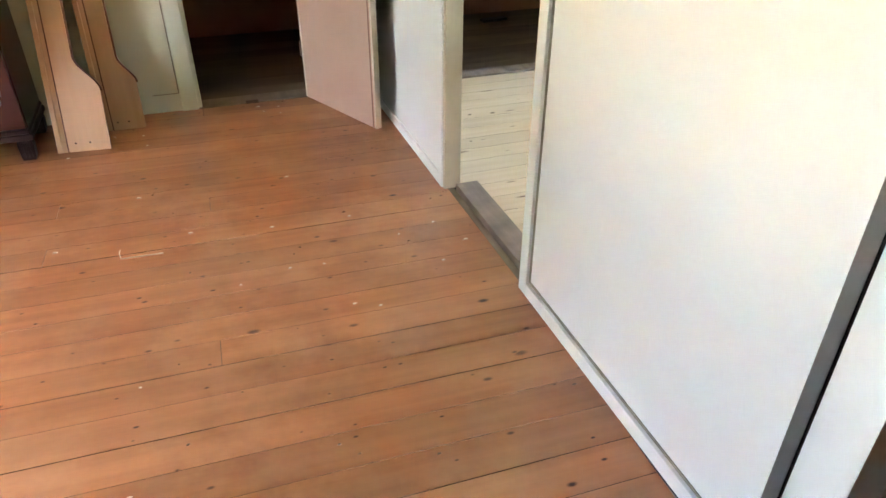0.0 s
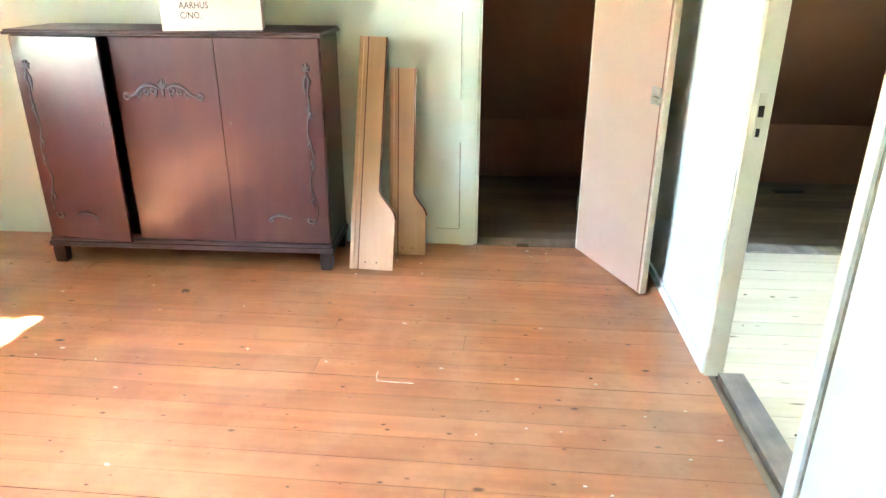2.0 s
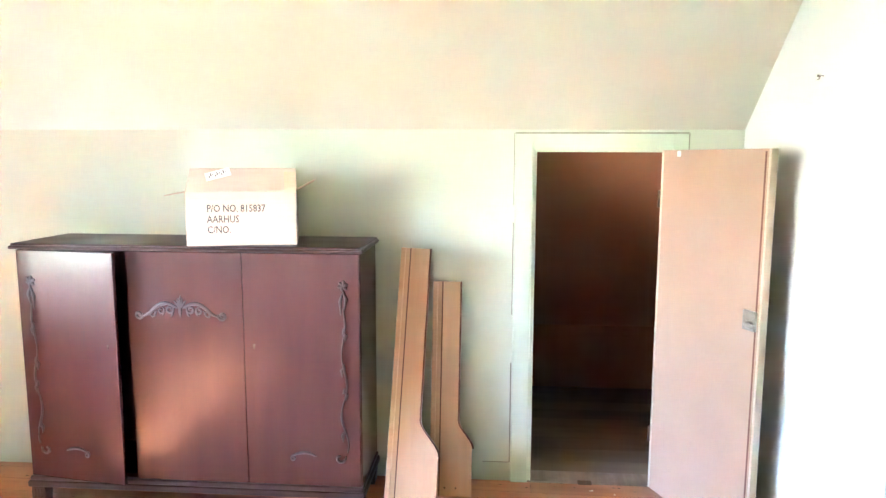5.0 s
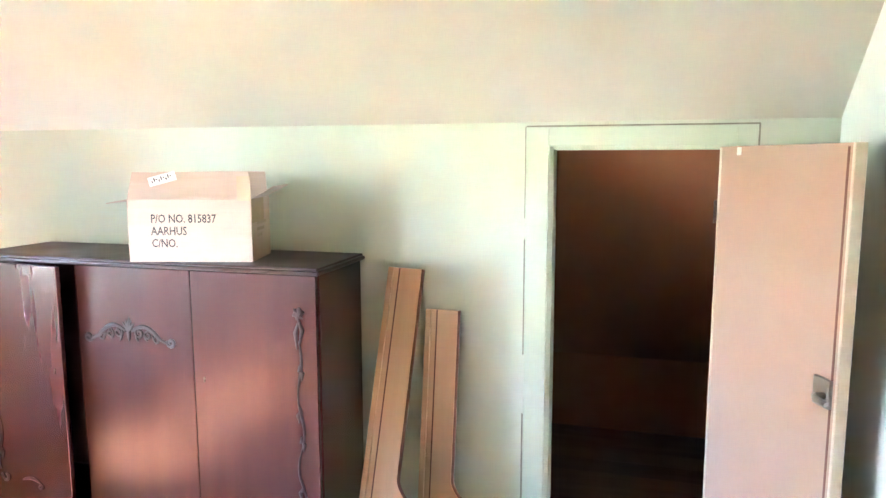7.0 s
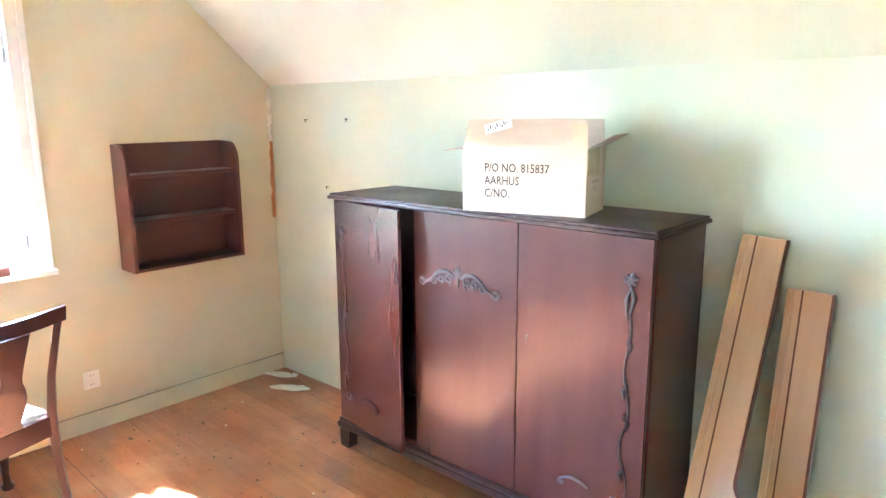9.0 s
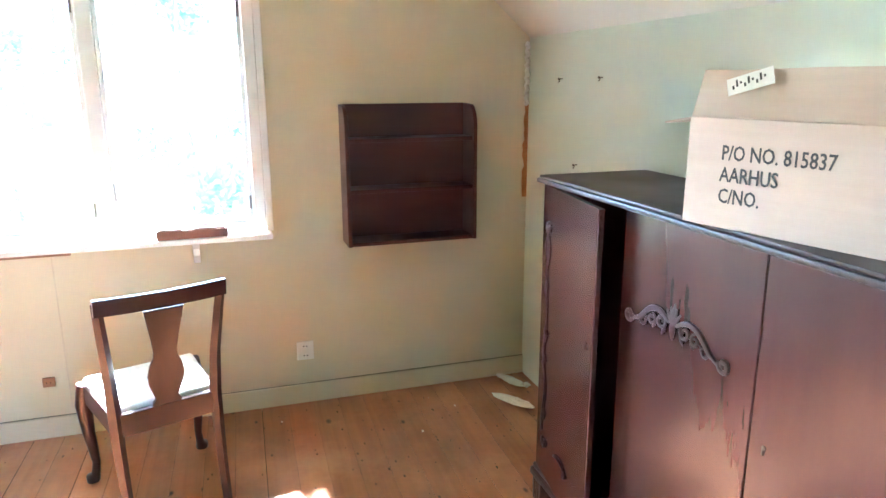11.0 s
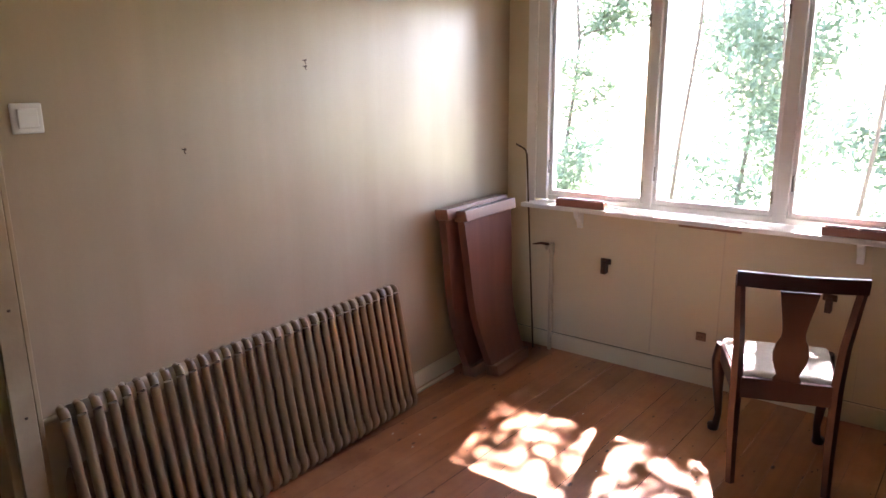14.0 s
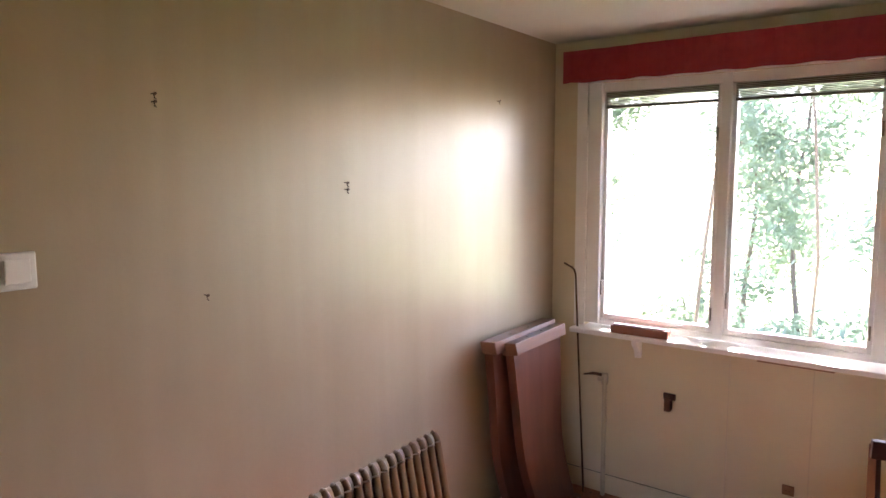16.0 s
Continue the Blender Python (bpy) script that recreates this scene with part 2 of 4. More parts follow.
trl.inputs["Color"].default_value = (0.19, 0.255, 0.175, 1)
lmix.inputs[0].default_value = 0.45
nt.links.new(nt.nodes["Principled BSDF"].outputs[0], lmix.inputs[1])
nt.links.new(trl.outputs[0], lmix.inputs[2])
nt.links.new(lmix.outputs[0], nt.nodes["Material Output"].inputs[0])
M_GRASS = mat("meadow_grass", (0.06, 0.10, 0.03), (0.12, 0.15, 0.05), (2, 2, 2), 0.9, bump=0.4, fine=10, shift=False)
M_BRICK = mat("outer_wall_render", (0.42, 0.38, 0.32), (0.5, 0.46, 0.4), (3, 3, 3), 0.85, bump=0.3, shift=False)
M_ROOF = mat("roof_covering", (0.10, 0.07, 0.06), (0.15, 0.11, 0.09), (4, 4, 4), 0.8, bump=0.3, shift=False)

M_GLASS = bpy.data.materials.new("window_glass")
M_GLASS.use_nodes = True
gn = M_GLASS.node_tree
gn.nodes.clear()
g_out, g_mix = gn.nodes.new("ShaderNodeOutputMaterial"), gn.nodes.new("ShaderNodeMixShader")
g_tr, g_gl, g_fr = gn.nodes.new("ShaderNodeBsdfTransparent"), gn.nodes.new("ShaderNodeBsdfGlossy"), gn.nodes.new("ShaderNodeFresnel")
g_gl.inputs["Roughness"].default_value = 0.02
g_tr.inputs["Color"].default_value = (0.94, 0.96, 0.95, 1)
for a, c in ((g_fr.outputs[0], g_mix.inputs[0]), (g_tr.outputs[0], g_mix.inputs[1]), (g_gl.outputs[0], g_mix.inputs[2]), (g_mix.outputs[0], g_out.inputs[0])):
    gn.links.new(a, c)


# ---- mesh helpers ----
def box(bm, x0, x1, y0, y1, z0, z1, bevel=0.0, seg=2, m=None):
    r = bmesh.ops.create_cube(bm, size=1.0)
    vs = r["verts"]
    t = Matrix.Translation(((x0 + x1) / 2, (y0 + y1) / 2, (z0 + z1) / 2)) @ Matrix.Diagonal((abs(x1 - x0), abs(y1 - y0), abs(z1 - z0), 1))
    bmesh.ops.transform(bm, matrix=t, verts=vs)
    if bevel:
        es = list({e for v in vs for e in v.link_edges})
        out = bmesh.ops.bevel(bm, geom=es, offset=bevel, segments=seg, affect="EDGES", profile=0.5)
        vs = list({v for f in out["faces"] for v in f.verts} | {v for v in vs if v.is_valid})
    if m is not None:
        bmesh.ops.transform(bm, matrix=m, verts=[v for v in vs if v.is_valid])
    return vs


def plate(bm, outline, thick, m=None, bevel=0.0):
    """A flat plate cut to an outline in x and z, as thick as given along y."""
    vs = [bm.verts.new((x, 0, z)) for x, z in outline]
    f = bm.faces.new(vs)
    out = bmesh.ops.extrude_face_region(bm, geom=[f])
    up = [g for g in out["geom"] if isinstance(g, bmesh.types.BMVert)]
    bmesh.ops.translate(bm, vec=(0, thick, 0), verts=up)
    allv = vs + up
    if bevel:
        es = [e for e in {e for v in allv for e in v.link_edges} if abs(e.verts[0].co.y - e.verts[1].co.y) < 1e-6]
        res = bmesh.ops.bevel(bm, geom=es, offset=bevel, segments=2, affect="EDGES", profile=0.5)
        allv = list({v for g in res["faces"] for v in g.verts} | {v for v in allv if v.is_valid})
    if m is not None:
        bmesh.ops.transform(bm, matrix=m, verts=[v for v in allv if v.is_valid])
    bmesh.ops.recalc_face_normals(bm, faces=bm.faces[:])
    return allv


def tube(bm, pts, radii, sides=8, flat=1.0, cap=True):
    """A swept tube through pts. flat squeezes it along y."""
    pts = [Vector(p) for p in pts]
    if not isinstance(radii, (list, tuple)):
        radii = [radii] * len(pts)
    rings = []
    for i, p in enumerate(pts):
        d = (pts[min(i + 1, len(pts) - 1)] - pts[max(i - 1, 0)]).normalized()
        ref = Vector((0, 1, 0)) if abs(d.y) < 0.9 else Vector((1, 0, 0))
        u = d.cross(ref).normalized()
        w = d.cross(u).normalized()
        ring = []
        for k in range(sides):
            a = 2 * math.pi * k / sides
            o = u * math.cos(a) * radii[i] + w * math.sin(a) * radii[i]
            o.y *= flat
            ring.append(bm.verts.new(p + o))
        rings.append(ring)
    for a, b in zip(rings, rings[1:]):
        for k in range(sides):
            bm.faces.new((a[k], a[(k + 1) % sides], b[(k + 1) % sides], b[k]))
    if cap:
        bm.faces.new(rings[0][::-1])
        bm.faces.new(rings[-1])


def finish(ob, smooth=False):
    if smooth:
        for p in ob.data.polygons:
            p.use_smooth = True
    return ob


def part(name, bm, material, parent=None, label="", smooth=False):
    bmesh.ops.recalc_face_normals(bm, faces=bm.faces[:])
    me = bpy.data.meshes.new(name)
    bm.to_mesh(me)
    bm.free()
    me.materials.append(material)
    ob = new(name, me)
    ob.parent = parent
    if label:
        tagged(ob, label)
    if smooth:
        me.polygons.foreach_set("use_smooth", [True] * len(me.polygons))
        me.set_sharp_from_angle(angle=radians(40))
    return ob


def bpart(name, dims, material, parent=None, label="", bevel=0.004, m=None):
    bm = bmesh.new()
    box(bm, *dims, bevel=bevel, m=m)
    return part(name, bm, material, parent, label)


def thing(name, label, category, m=None, group="", kind=""):
    ob = new(name)
    ob.empty_display_size = 0.1
    if m is not None:
        ob.matrix_basis = m
    return tagged(ob, label, category, group, kind)


def solid(name, boxes, material, label, bevel=0.0):
    """A piece of the setting made of boxes that butt against one another."""
    bm = bmesh.new()
    for d in boxes:
        box(bm, *d, bevel=bevel)
    return tagged(part(name, bm, material), label, name.split("_")[0], kind="structure")


# ---- structure: walls, ceilings, floors ----
WY0, WY1, WZ0, WZ1 = 1.615, 3.605, 0.885, 2.135       # window opening
solid("wall_west", [(XW - 0.22, XW, YS - 0.3, WY0, -0.3, CEIL + 0.1), (XW - 0.22, XW, WY1, YN, -0.3, CEIL + 0.1),
                    (XW - 0.22, XW, WY0, WY1, -0.3, WZ0), (XW - 0.22, XW, WY0, WY1, WZ1, CEIL + 0.1)], M_CREAM,
      "cream painted gable wall with a wide window opening")
solid("wall_west_eaves", [(XW - 0.22, XW, YN, EAVE_Y + 0.3, -0.3, KNEE)], M_HARDBOARD, "brown boarded gable end of the eaves space")
DX0, DX1, DZ = 0.946, 1.597, 1.672                    # eaves door opening
solid("wall_north", [(XW, DX0, YN, YN + 0.09, 0, KNEE + 0.02), (DX1, XE, YN, YN + 0.09, 0, KNEE + 0.02), (DX0, DX1, YN, YN + 0.09, DZ, KNEE + 0.02)],
      M_GREEN, "pale green painted knee wall under the roof slope")
EO0, EO1 = 2.38, 3.17
solid("wall_north_far", [(XE + 0.066, EO0, YN, YN + 0.09, 0, KNEE + 0.02), (EO1, EX, YN, YN + 0.09, 0, KNEE + 0.02), (EO0, EO1, YN, YN + 0.09, 1.6, KNEE + 0.02)],
      M_WHITE, "white painted knee wall of the second attic room")
OY0, OY1, OZ = 2.757, 3.572, 2.03                     # doorway to the second room
EW = 0.066                                            # thickness of the board wall between the rooms
solid("wall_east", [(XE, XE + EW, 1.65, OY0, 0, CEIL + 0.1), (XE, XE + EW, OY1, YN + 0.09, 0, CEIL + 0.1), (XE, XE + EW, OY0, OY1, OZ, CEIL + 0.1)],
      M_WHITE, "white painted inner wall with an open doorway")
SX0, SX1, SZ = 0.375, 1.90, 2.03                      # doorway to the landing
bm = bmesh.new()
prof = [(XW - 0.05, YC - 0.002), (SX0, YS), (SX0, YS - 0.1), (XW - 0.05, YC - 0.1)]
lo = [bm.verts.new((x, y, 0)) for x, y in prof]
hi = [bm.verts.new((x, y, CEIL + 0.1)) for x, y in prof]
for i in range(4):
    bm.faces.new((lo[i], lo[(i + 1) % 4], hi[(i + 1) % 4], hi[i]))
bm.faces.new(lo[::-1])
bm.faces.new(hi)
box(bm, SX0, SX1, YS - 0.1, YS, SZ, CEIL + 0.1)
tagged(part("wall_south", bm, M_BEIGE), "yellowed beige inner wall with old nail holes", "wall", kind="structure")
solid("wall_south_return", [(SX1, XE + 0.1, 1.492, 1.597, 0, CEIL + 0.1)], M_WHITE, "white door return beside the landing doorway")
# the second room
# this opening is added; its size sets how bright the second room gets
solid("wall_far_east", [(EX, EX + 0.2, YS - 0.1, 3.6, 0, CEIL + 0.1), (EX, EX + 0.2, 4.55, YN + 0.09, 0, CEIL + 0.1), (EX, EX + 0.2, 3.6, 4.55, 0, 0.65), (EX, EX + 0.2, 3.6, 4.55, 1.85, CEIL + 0.1)],
      M_WHITE, "white gable wall with an opening added to let in sky light")
solid("wall_far_south", [(XE + 0.066, EX, YS - 0.1, YS, 0, CEIL + 0.1)], M_WHITE, "white inner wall of the second room")
solid("wall_far_east_eaves", [(EX, EX + 0.2, YN + 0.09, EAVE_Y + 0.3, -0.3, KNEE)], M_HARDBOARD, "brown boarded far end of the eaves space")
# the landing
solid("wall_landing_west", [(HX - 0.1, HX, HY, YS - 0.1, -2.4, CEIL + 0.1)], M_HARDBOARD, "brown landing wall")
solid("wall_landing_south", [(HX, 3.1, HY - 0.1, HY, -2.4, CEIL + 0.1)], M_HARDBOARD, "brown landing wall at the stairhead")
solid("wall_landing_east", [(3.0, 3.1, HY, YS - 0.1, -0.1, CEIL + 0.1)], M_HARDBOARD, "brown landing side wall")
solid("ceiling", [(XW - 0.22, EX + 0.2, HY - 0.1, RIDGE_Y, CEIL, CEIL + 0.08)], M_CEIL, "cream painted flat attic ceiling")
# roof slopes: one inner lining per space, following the rafters


def slope(name, x0, x1, y0, y1, lift, material, label, thick=0.05):
    bm = bmesh.new()
    z = lambda y: KNEE + (YN - y) * SLOPE + lift
    prof = [(y0, z(y0)), (y1, z(y1)), (y1, z(y1) + thick), (y0, z(y0) + thick)]
    a = [bm.verts.new((x0, y, zz)) for y, zz in prof]
    b = [bm.verts.new((x1, y, zz)) for y, zz in prof]
    for i in range(4):
        bm.faces.new((a[i], a[(i + 1) % 4], b[(i + 1) % 4], b[i]))
    bm.faces.new(a[::-1])
    bm.faces.new(b)
    return tagged(part(name, bm, material), label, "ceiling", kind="structure")


slope("ceiling_slope", XW - 0.05, XE + 0.05, RIDGE_Y - 0.02, YN + 0.02, 0.0, M_CEIL, "cream painted sloping attic ceiling")
slope("ceiling_slope_far", XE + 0.05, EX, RIDGE_Y - 0.02, YN + 0.02, 0.0, M_WHITE, "white sloping ceiling of the second room")
slope("ceiling_eaves", XW - 0.22, EX + 0.2, YN + 0.02, EAVE_Y + 0.02, 0.0, M_HARDBOARD, "brown hardboard lining under the rafters")
slope("roof", XW - 0.5, EX + 0.5, RIDGE_Y - 1.2, EAVE_Y + 0.5, 0.10, M_ROOF, "dark roof covering over the attic", 0.08)
solid("wall_eaves_back", [(XW, EX, EAVE_Y, EAVE_Y + 0.1, -0.12, KNEE - (EAVE_Y - YN) * SLOPE + 0.03)], M_HARDBOARD, "low brown hardboard wall at the eaves")
# unseen board, added to keep the second room's light out of these eaves
solid("wall_eaves_partition", [(2.04, 2.10, YN + 0.09, EAVE_Y, 0, KNEE)], M_HARDBOARD, "unseen brown board added across the eaves to stop light")
solid("wall_eaves_side", [(0.30, 0.34, YN + 0.09, EAVE_Y, 0, 0.4)], M_HARDBOARD, "low brown partition in the eaves space")
solid("roof_flat", [(XW - 0.22, EX + 0.2, HY - 0.1, RIDGE_Y - 0.6, CEIL + 0.10, CEIL + 0.16)], M_ROOF, "dark upper roof deck")


def planks(name, x0, x1, y0, y1, material, label, width=PLANK, lift=0.0, joint=None, turn=0.0, open_seams=()):
    """Boards along x, each one an object of its own on shared meshes."""
    base = solid(name, [(x0, x1, y0, y1, -0.12 + lift, -0.02 + lift)], M_SHADE, label)
    n = max(1, round((y1 - y0) / width))
    w = (y1 - y0) / n
    rng = random.Random(name)
    shared = {}
    for i in range(n):
        cuts = [x0, x1] if joint is None or rng.random() > 0.45 else [x0, rng.choice(joint), x1]
        for a, b in zip(cuts, cuts[1:]):
            gap = rng.choice((0.0002, 0.0003, 0.0004, 0.0005, 0.0008))
            top = 0.0018 if i in open_seams else gap
            key = (round(b - a, 3), gap, top)
            if key not in shared:
                bm = bmesh.new()
                box(bm, -(b - a) / 2 + 0.0008, (b - a) / 2 - 0.0008, -w / 2 + gap, w / 2 - top, -0.022, 0, bevel=0.0)
                me = bpy.data.meshes.new("floorboard")
                bm.to_mesh(me)
                bm.free()
                me.materials.append(material)
                me.materials.append(M_SHADE)
                # board sides are coloured as shade, so that lit sides don't brighten the seams
                for face in me.polygons:
                    face.material_index = 0 if face.normal.z > 0.5 else 1
                shared[key] = me
            ob = new("floorboard", shared[key])
            ob.location = ((a + b) / 2, y0 + w * (i + 0.5), lift + rng.uniform(-0.00008, 0.00008))
            ob.parent = base
    c = Vector(((x0 + x1) / 2, 2.455, 0))
    base.matrix_basis = Matrix.Translation(c) @ Matrix.Rotation(radians(turn), 4, "Z") @ Matrix.Translation(-c)
    return base


# baseboards and casings of the setting
solid("baseboard_west", [(XW, XW + 0.014, YC + 0.02, YN, 0, 0.098)], M_CREAM, "cream painted baseboard with a dark top joint", 0.003)
solid("baseboard_west_joint", [(XW, XW + 0.008, YC + 0.02, YN, 0.099, 0.101)], M_GROOVE, "dark joint line over the baseboard")
solid("baseboard_east", [(XE - 0.012, XE, OY1, YN - 0.015, 0, 0.052)], M_WHITE, "white painted low baseboard", 0.003)
bs = solid("baseboard_south", [(-2.66, -0.11, 0, 0.014, 0, 0.09)], M_CREAM, "cream painted baseboard behind the radiator", 0.003)
bs.matrix_basis = pose(SX0, YS, 0, 0, 0, -SKEW)


def casing(name, boxes, material, label):
    return solid(name, boxes, material, label, 0.003)


# eaves door casing: flat boards with a thin shadow joint around
casing("trim_eaves_door", [(0.862, DX0, YN - 0.016, YN, 0, 1.742), (DX1, 1.665, YN - 0.016, YN, 0, 1.742), (DX0, DX1, YN - 0.016, YN, DZ, 1.742)],
       M_TRIM_GREEN, "flat pale green door casing with open joints")
casing("trim_eaves_joint", [(0.853, 0.859, YN - 0.004, YN, 0.10, 0.62), (0.854, 0.859, YN - 0.004, YN, 0.86, 1.32), (0.855, 0.858, YN - 0.004, YN, 1.40, 1.747), (0.859, 1.672, YN - 0.004, YN, 1.744, 1.750), (1.667, 1.673, YN - 0.004, YN, 1.2, 1.747),
                            (0.72, 0.853, YN - 0.0035, YN, 0.098, 0.101)], M_GROOVE, "dark open joint beside the door casing")
casing("jamb_eaves_door", [(DX0 - 0.002, DX0 + 0.018, YN - 0.002, YN + 0.10, 0, DZ), (DX0 + 0.018, DX1, YN - 0.002, YN + 0.10, DZ - 0.014, DZ + 0.002)],
       M_TRIM_GREEN, "pale green door jamb")
casing("threshold_eaves", [(DX0, DX1, YN - 0.01, YN + 0.12, -0.01, 0.006)], M_SILLWOOD, "worn grey wooden threshold")
# doorway to the second room
casing("jamb_east_door", [(XE - 0.004, XE + EW + 0.004, OY1 - 0.022, OY1 + 0.002, 0, OZ), (XE - 0.004, XE + EW + 0.004, OY0 - 0.002, OY0 + 0.02, 0, OZ),
                          (XE - 0.004, XE + EW + 0.004, OY0 + 0.02, OY1 - 0.022, OZ - 0.02, OZ)], M_TRIM_CREAM, "cream yellowed door jamb with worn paint")
casing("trim_east_door", [(XE - 0.010, XE, OY1, OY1 + 0.055, 0.052, OZ + 0.055), (XE - 0.010, XE, OY0, OY1, OZ, OZ + 0.055)], M_WHITE, "white flat door casing")
casing("trim_east_joint", [(XE - 0.004, XE, OY1 + 0.057, OY1 + 0.062, 0.06, OZ + 0.05)], M_GROOVE, "thin dark joint along the casing")
# panel edging between doorway and corner
casing("trim_east_panel", [(XE - 0.014, XE, OY0 - 0.052, OY0 - 0.002, 0.012, CEIL), (XE - 0.014, XE, 1.65, OY0 - 0.052, 0.012, 0.062)], M_WHITE, "white edging strips round a wall panel")
casing("trim_east_panel_joint", [(XE - 0.003, XE, OY0 - 0.062, OY0 - 0.053, 0.063, CEIL), (XE - 0.003, XE, 1.65, OY0 - 0.062, 0.063, 0.072)], M_GROOVE, "dark joint line inside the panel edging")
# strip set back in the gap, its shade painted on as near-black
casing("trim_dark_strip", [(XE + 0.045, XE + 0.065, 1.598, 1.6495, 0, CEIL)], M_SHADE, "near-black strip coloured as the shade of the gap beside the landing doorway")
casing("threshold_east", [(XE + 0.048, XE + 0.15, OY0 + 0.02, OY1 - 0.022, -0.02, 0.02)], M_SILLWOOD, "worn grey raised wooden threshold")
casing("threshold_east_strip", [(XE + 0.012, XE + 0.040, OY0 - 0.02, OY1, -0.02, 0.002)], M_SILLWOOD, "worn splintered strip beside the threshold")
# the gap's shade is the near-black colour of this sunken strip
casing("threshold_east_gap", [(XE - 0.02, XE + 0.05, OY0 - 0.02, OY1, -0.04, -0.021)], M_SHADE, "near-black strip coloured as shade in the gap along the threshold")
# strike plate in the jamb
sp = thing("strike_plate", "painted steel strike plate with two dark latch holes", "strike plate", kind="structure")
bpart("plate", (XE + 0.018, XE + 0.046, OY1 - 0.0245, OY1 - 0.021, 0.97, 1.14), M_TRIM_CREAM, sp, bevel=0.001)
# flat near-black pieces, their colour standing for the shade in the holes
bpart("latch_hole", (XE + 0.022, XE + 0.042, OY1 - 0.0262, OY1 - 0.024, 1.055, 1.095), M_SHADE, sp, bevel=0.0005)
bpart("bolt_hole", (XE + 0.025, XE + 0.039, OY1 - 0.0262, OY1 - 0.024, 0.985, 1.015), M_SHADE, sp, bevel=0.0005)
# doorway to the landing
casing("jamb_south_door", [(SX0 - 0.02, SX0 + 0.012, YS - 0.12, YS + 0.004, 0, SZ), (SX0 + 0.012, SX1, YS - 0.12, YS + 0.004, SZ - 0.012, SZ + 0.02)], M_TRIM_OLD, "yellowed cream door jamb")
casing("trim_south_door", [(SX0 - 0.075, SX0 - 0.012, YS, YS + 0.018, 0, SZ + 0.06), (SX0 - 0.012, SX1, YS, YS + 0.018, SZ + 0.002, SZ + 0.06)], M_TRIM_OLD, "yellowed cream door casing with screw holes")
casing("trim_south_bead", [(SX0 - 0.094, SX0 - 0.079, YS, YS + 0.008, 0, SZ + 0.075)], M_TRIM_OLD, "thin uneven bead of filler beside the casing")
for z in (0.62, 0.95, 1.30, 1.62, 1.80):
    casing("trim_screw", [(SX0 - 0.05, SX0 - 0.042, YS + 0.017, YS + 0.0195, z, z + 0.008)], M_RUST, "dark screw hole in the casing")
# second room eaves opening
casing("trim_far_eaves", [(EO0 - 0.08, EO1 + 0.08, YN - 0.02, YN, 1.6, 1.69), (EO0 - 0.08, EO0, YN - 0.02, YN, 0, 1.6)], M_TRIM_CREAM, "cream header casing over the eaves opening")
casing("trim_far_eaves_post", [(EO1, EO1 + 0.09, YN - 0.02, YN + 0.09, 0, 1.6)], M_BEDWOOD, "red-brown door post at the eaves opening")
casing("threshold_far_eaves", [(EO0, EO1, YN, YN + 0.12, -0.01, 0.012)], M_SILLWOOD, "worn wooden threshold at the eaves")

# ---- window in the gable ----
win = tagged(new("window_1"), "white painted three-light casement window", "window", kind="structure")
FX0, FX1 = XW - 0.10, XW - 0.005
posts = [(WY0, 1.690), (2.262, 2.310), (2.905, 2.968), (3.552, WY1)]
for a, b in posts:
    bpart("window_frame", (FX0, FX1 + (0.012 if a in (WY0, 3.552) else 0), a, b, WZ0 + 0.02, WZ1), M_WINWHITE, win, bevel=0.005)
bpart("window_frame", (FX0 + 0.003, FX1 - 0.004, WY0 + 0.076, WY1 - 0.054, WZ0 + 0.015, WZ0 + 0.045), M_WINWHITE, win, bevel=0.004)
bpart("window_frame", (FX0 + 0.003, FX1 - 0.004, WY0 + 0.076, WY1 - 0.054, WZ1 - 0.05, WZ1 - 0.001), M_WINWHITE, win, bevel=0.004)
for (a0, a1), (b0, b1) in zip(posts, posts[1:]):
    s0, s1, z0, z1 = a1 + 0.001, b0 - 0.001, WZ0 + 0.046, WZ1 - 0.051
    bm = bmesh.new()
    for d in ((s0, s0 + 0.020, z0, z1), (s1 - 0.020, s1, z0, z1), (s0 + 0.020, s1 - 0.020, z0, z0 + 0.026), (s0 + 0.020, s1 - 0.020, z1 - 0.026, z1)):
        box(bm, FX0 + 0.03, FX1 - 0.015, d[0], d[1], d[2], d[3], bevel=0.003)
    sash = part("sash", bm, M_WINWHITE, win)
    gp = bpart("pane", (FX0 + 0.055, FX0 + 0.059, s0 + 0.012, s1 - 0.012, z0 + 0.015, z1 - 0.015), M_GLASS, sash, bevel=0)
    gp.visible_shadow = False
    for z in (1.02, 1.86):
        bm = bmesh.new()
        tube(bm, [(FX1 - 0.008, s1 - 0.012, z - 0.03), (FX1 - 0.008, s1 - 0.012, z + 0.03)], 0.006, 8)
        part("hinge", bm, M_STEEL, sash, smooth=True)
    bm = bmesh.new()
    tube(bm, [(FX1 - 0.012, s0 + 0.012, 1.13), (FX1 + 0.012, s0 + 0.014, 1.13), (FX1 + 0.016, s0 + 0.014, 1.09), (FX1 + 0.014, s0 + 0.014, 1.06)], 0.005, 8)
    part("window_catch", bm, M_STEEL, sash, smooth=True)
casing("trim_window", [(XW, XW + 0.014, WY0 - 0.06, WY0, WZ0, WZ1 + 0.04), (XW, XW + 0.014, WY1, WY1 + 0.03, WZ0, WZ1 + 0.04), (XW, XW + 0.014, WY0, WY1, WZ1, WZ1 + 0.04)], M_WINWHITE, "white painted window casing")
sill = tagged(new("window_sill"), "white painted wooden window sill on small brackets", "window sill", kind="structure")
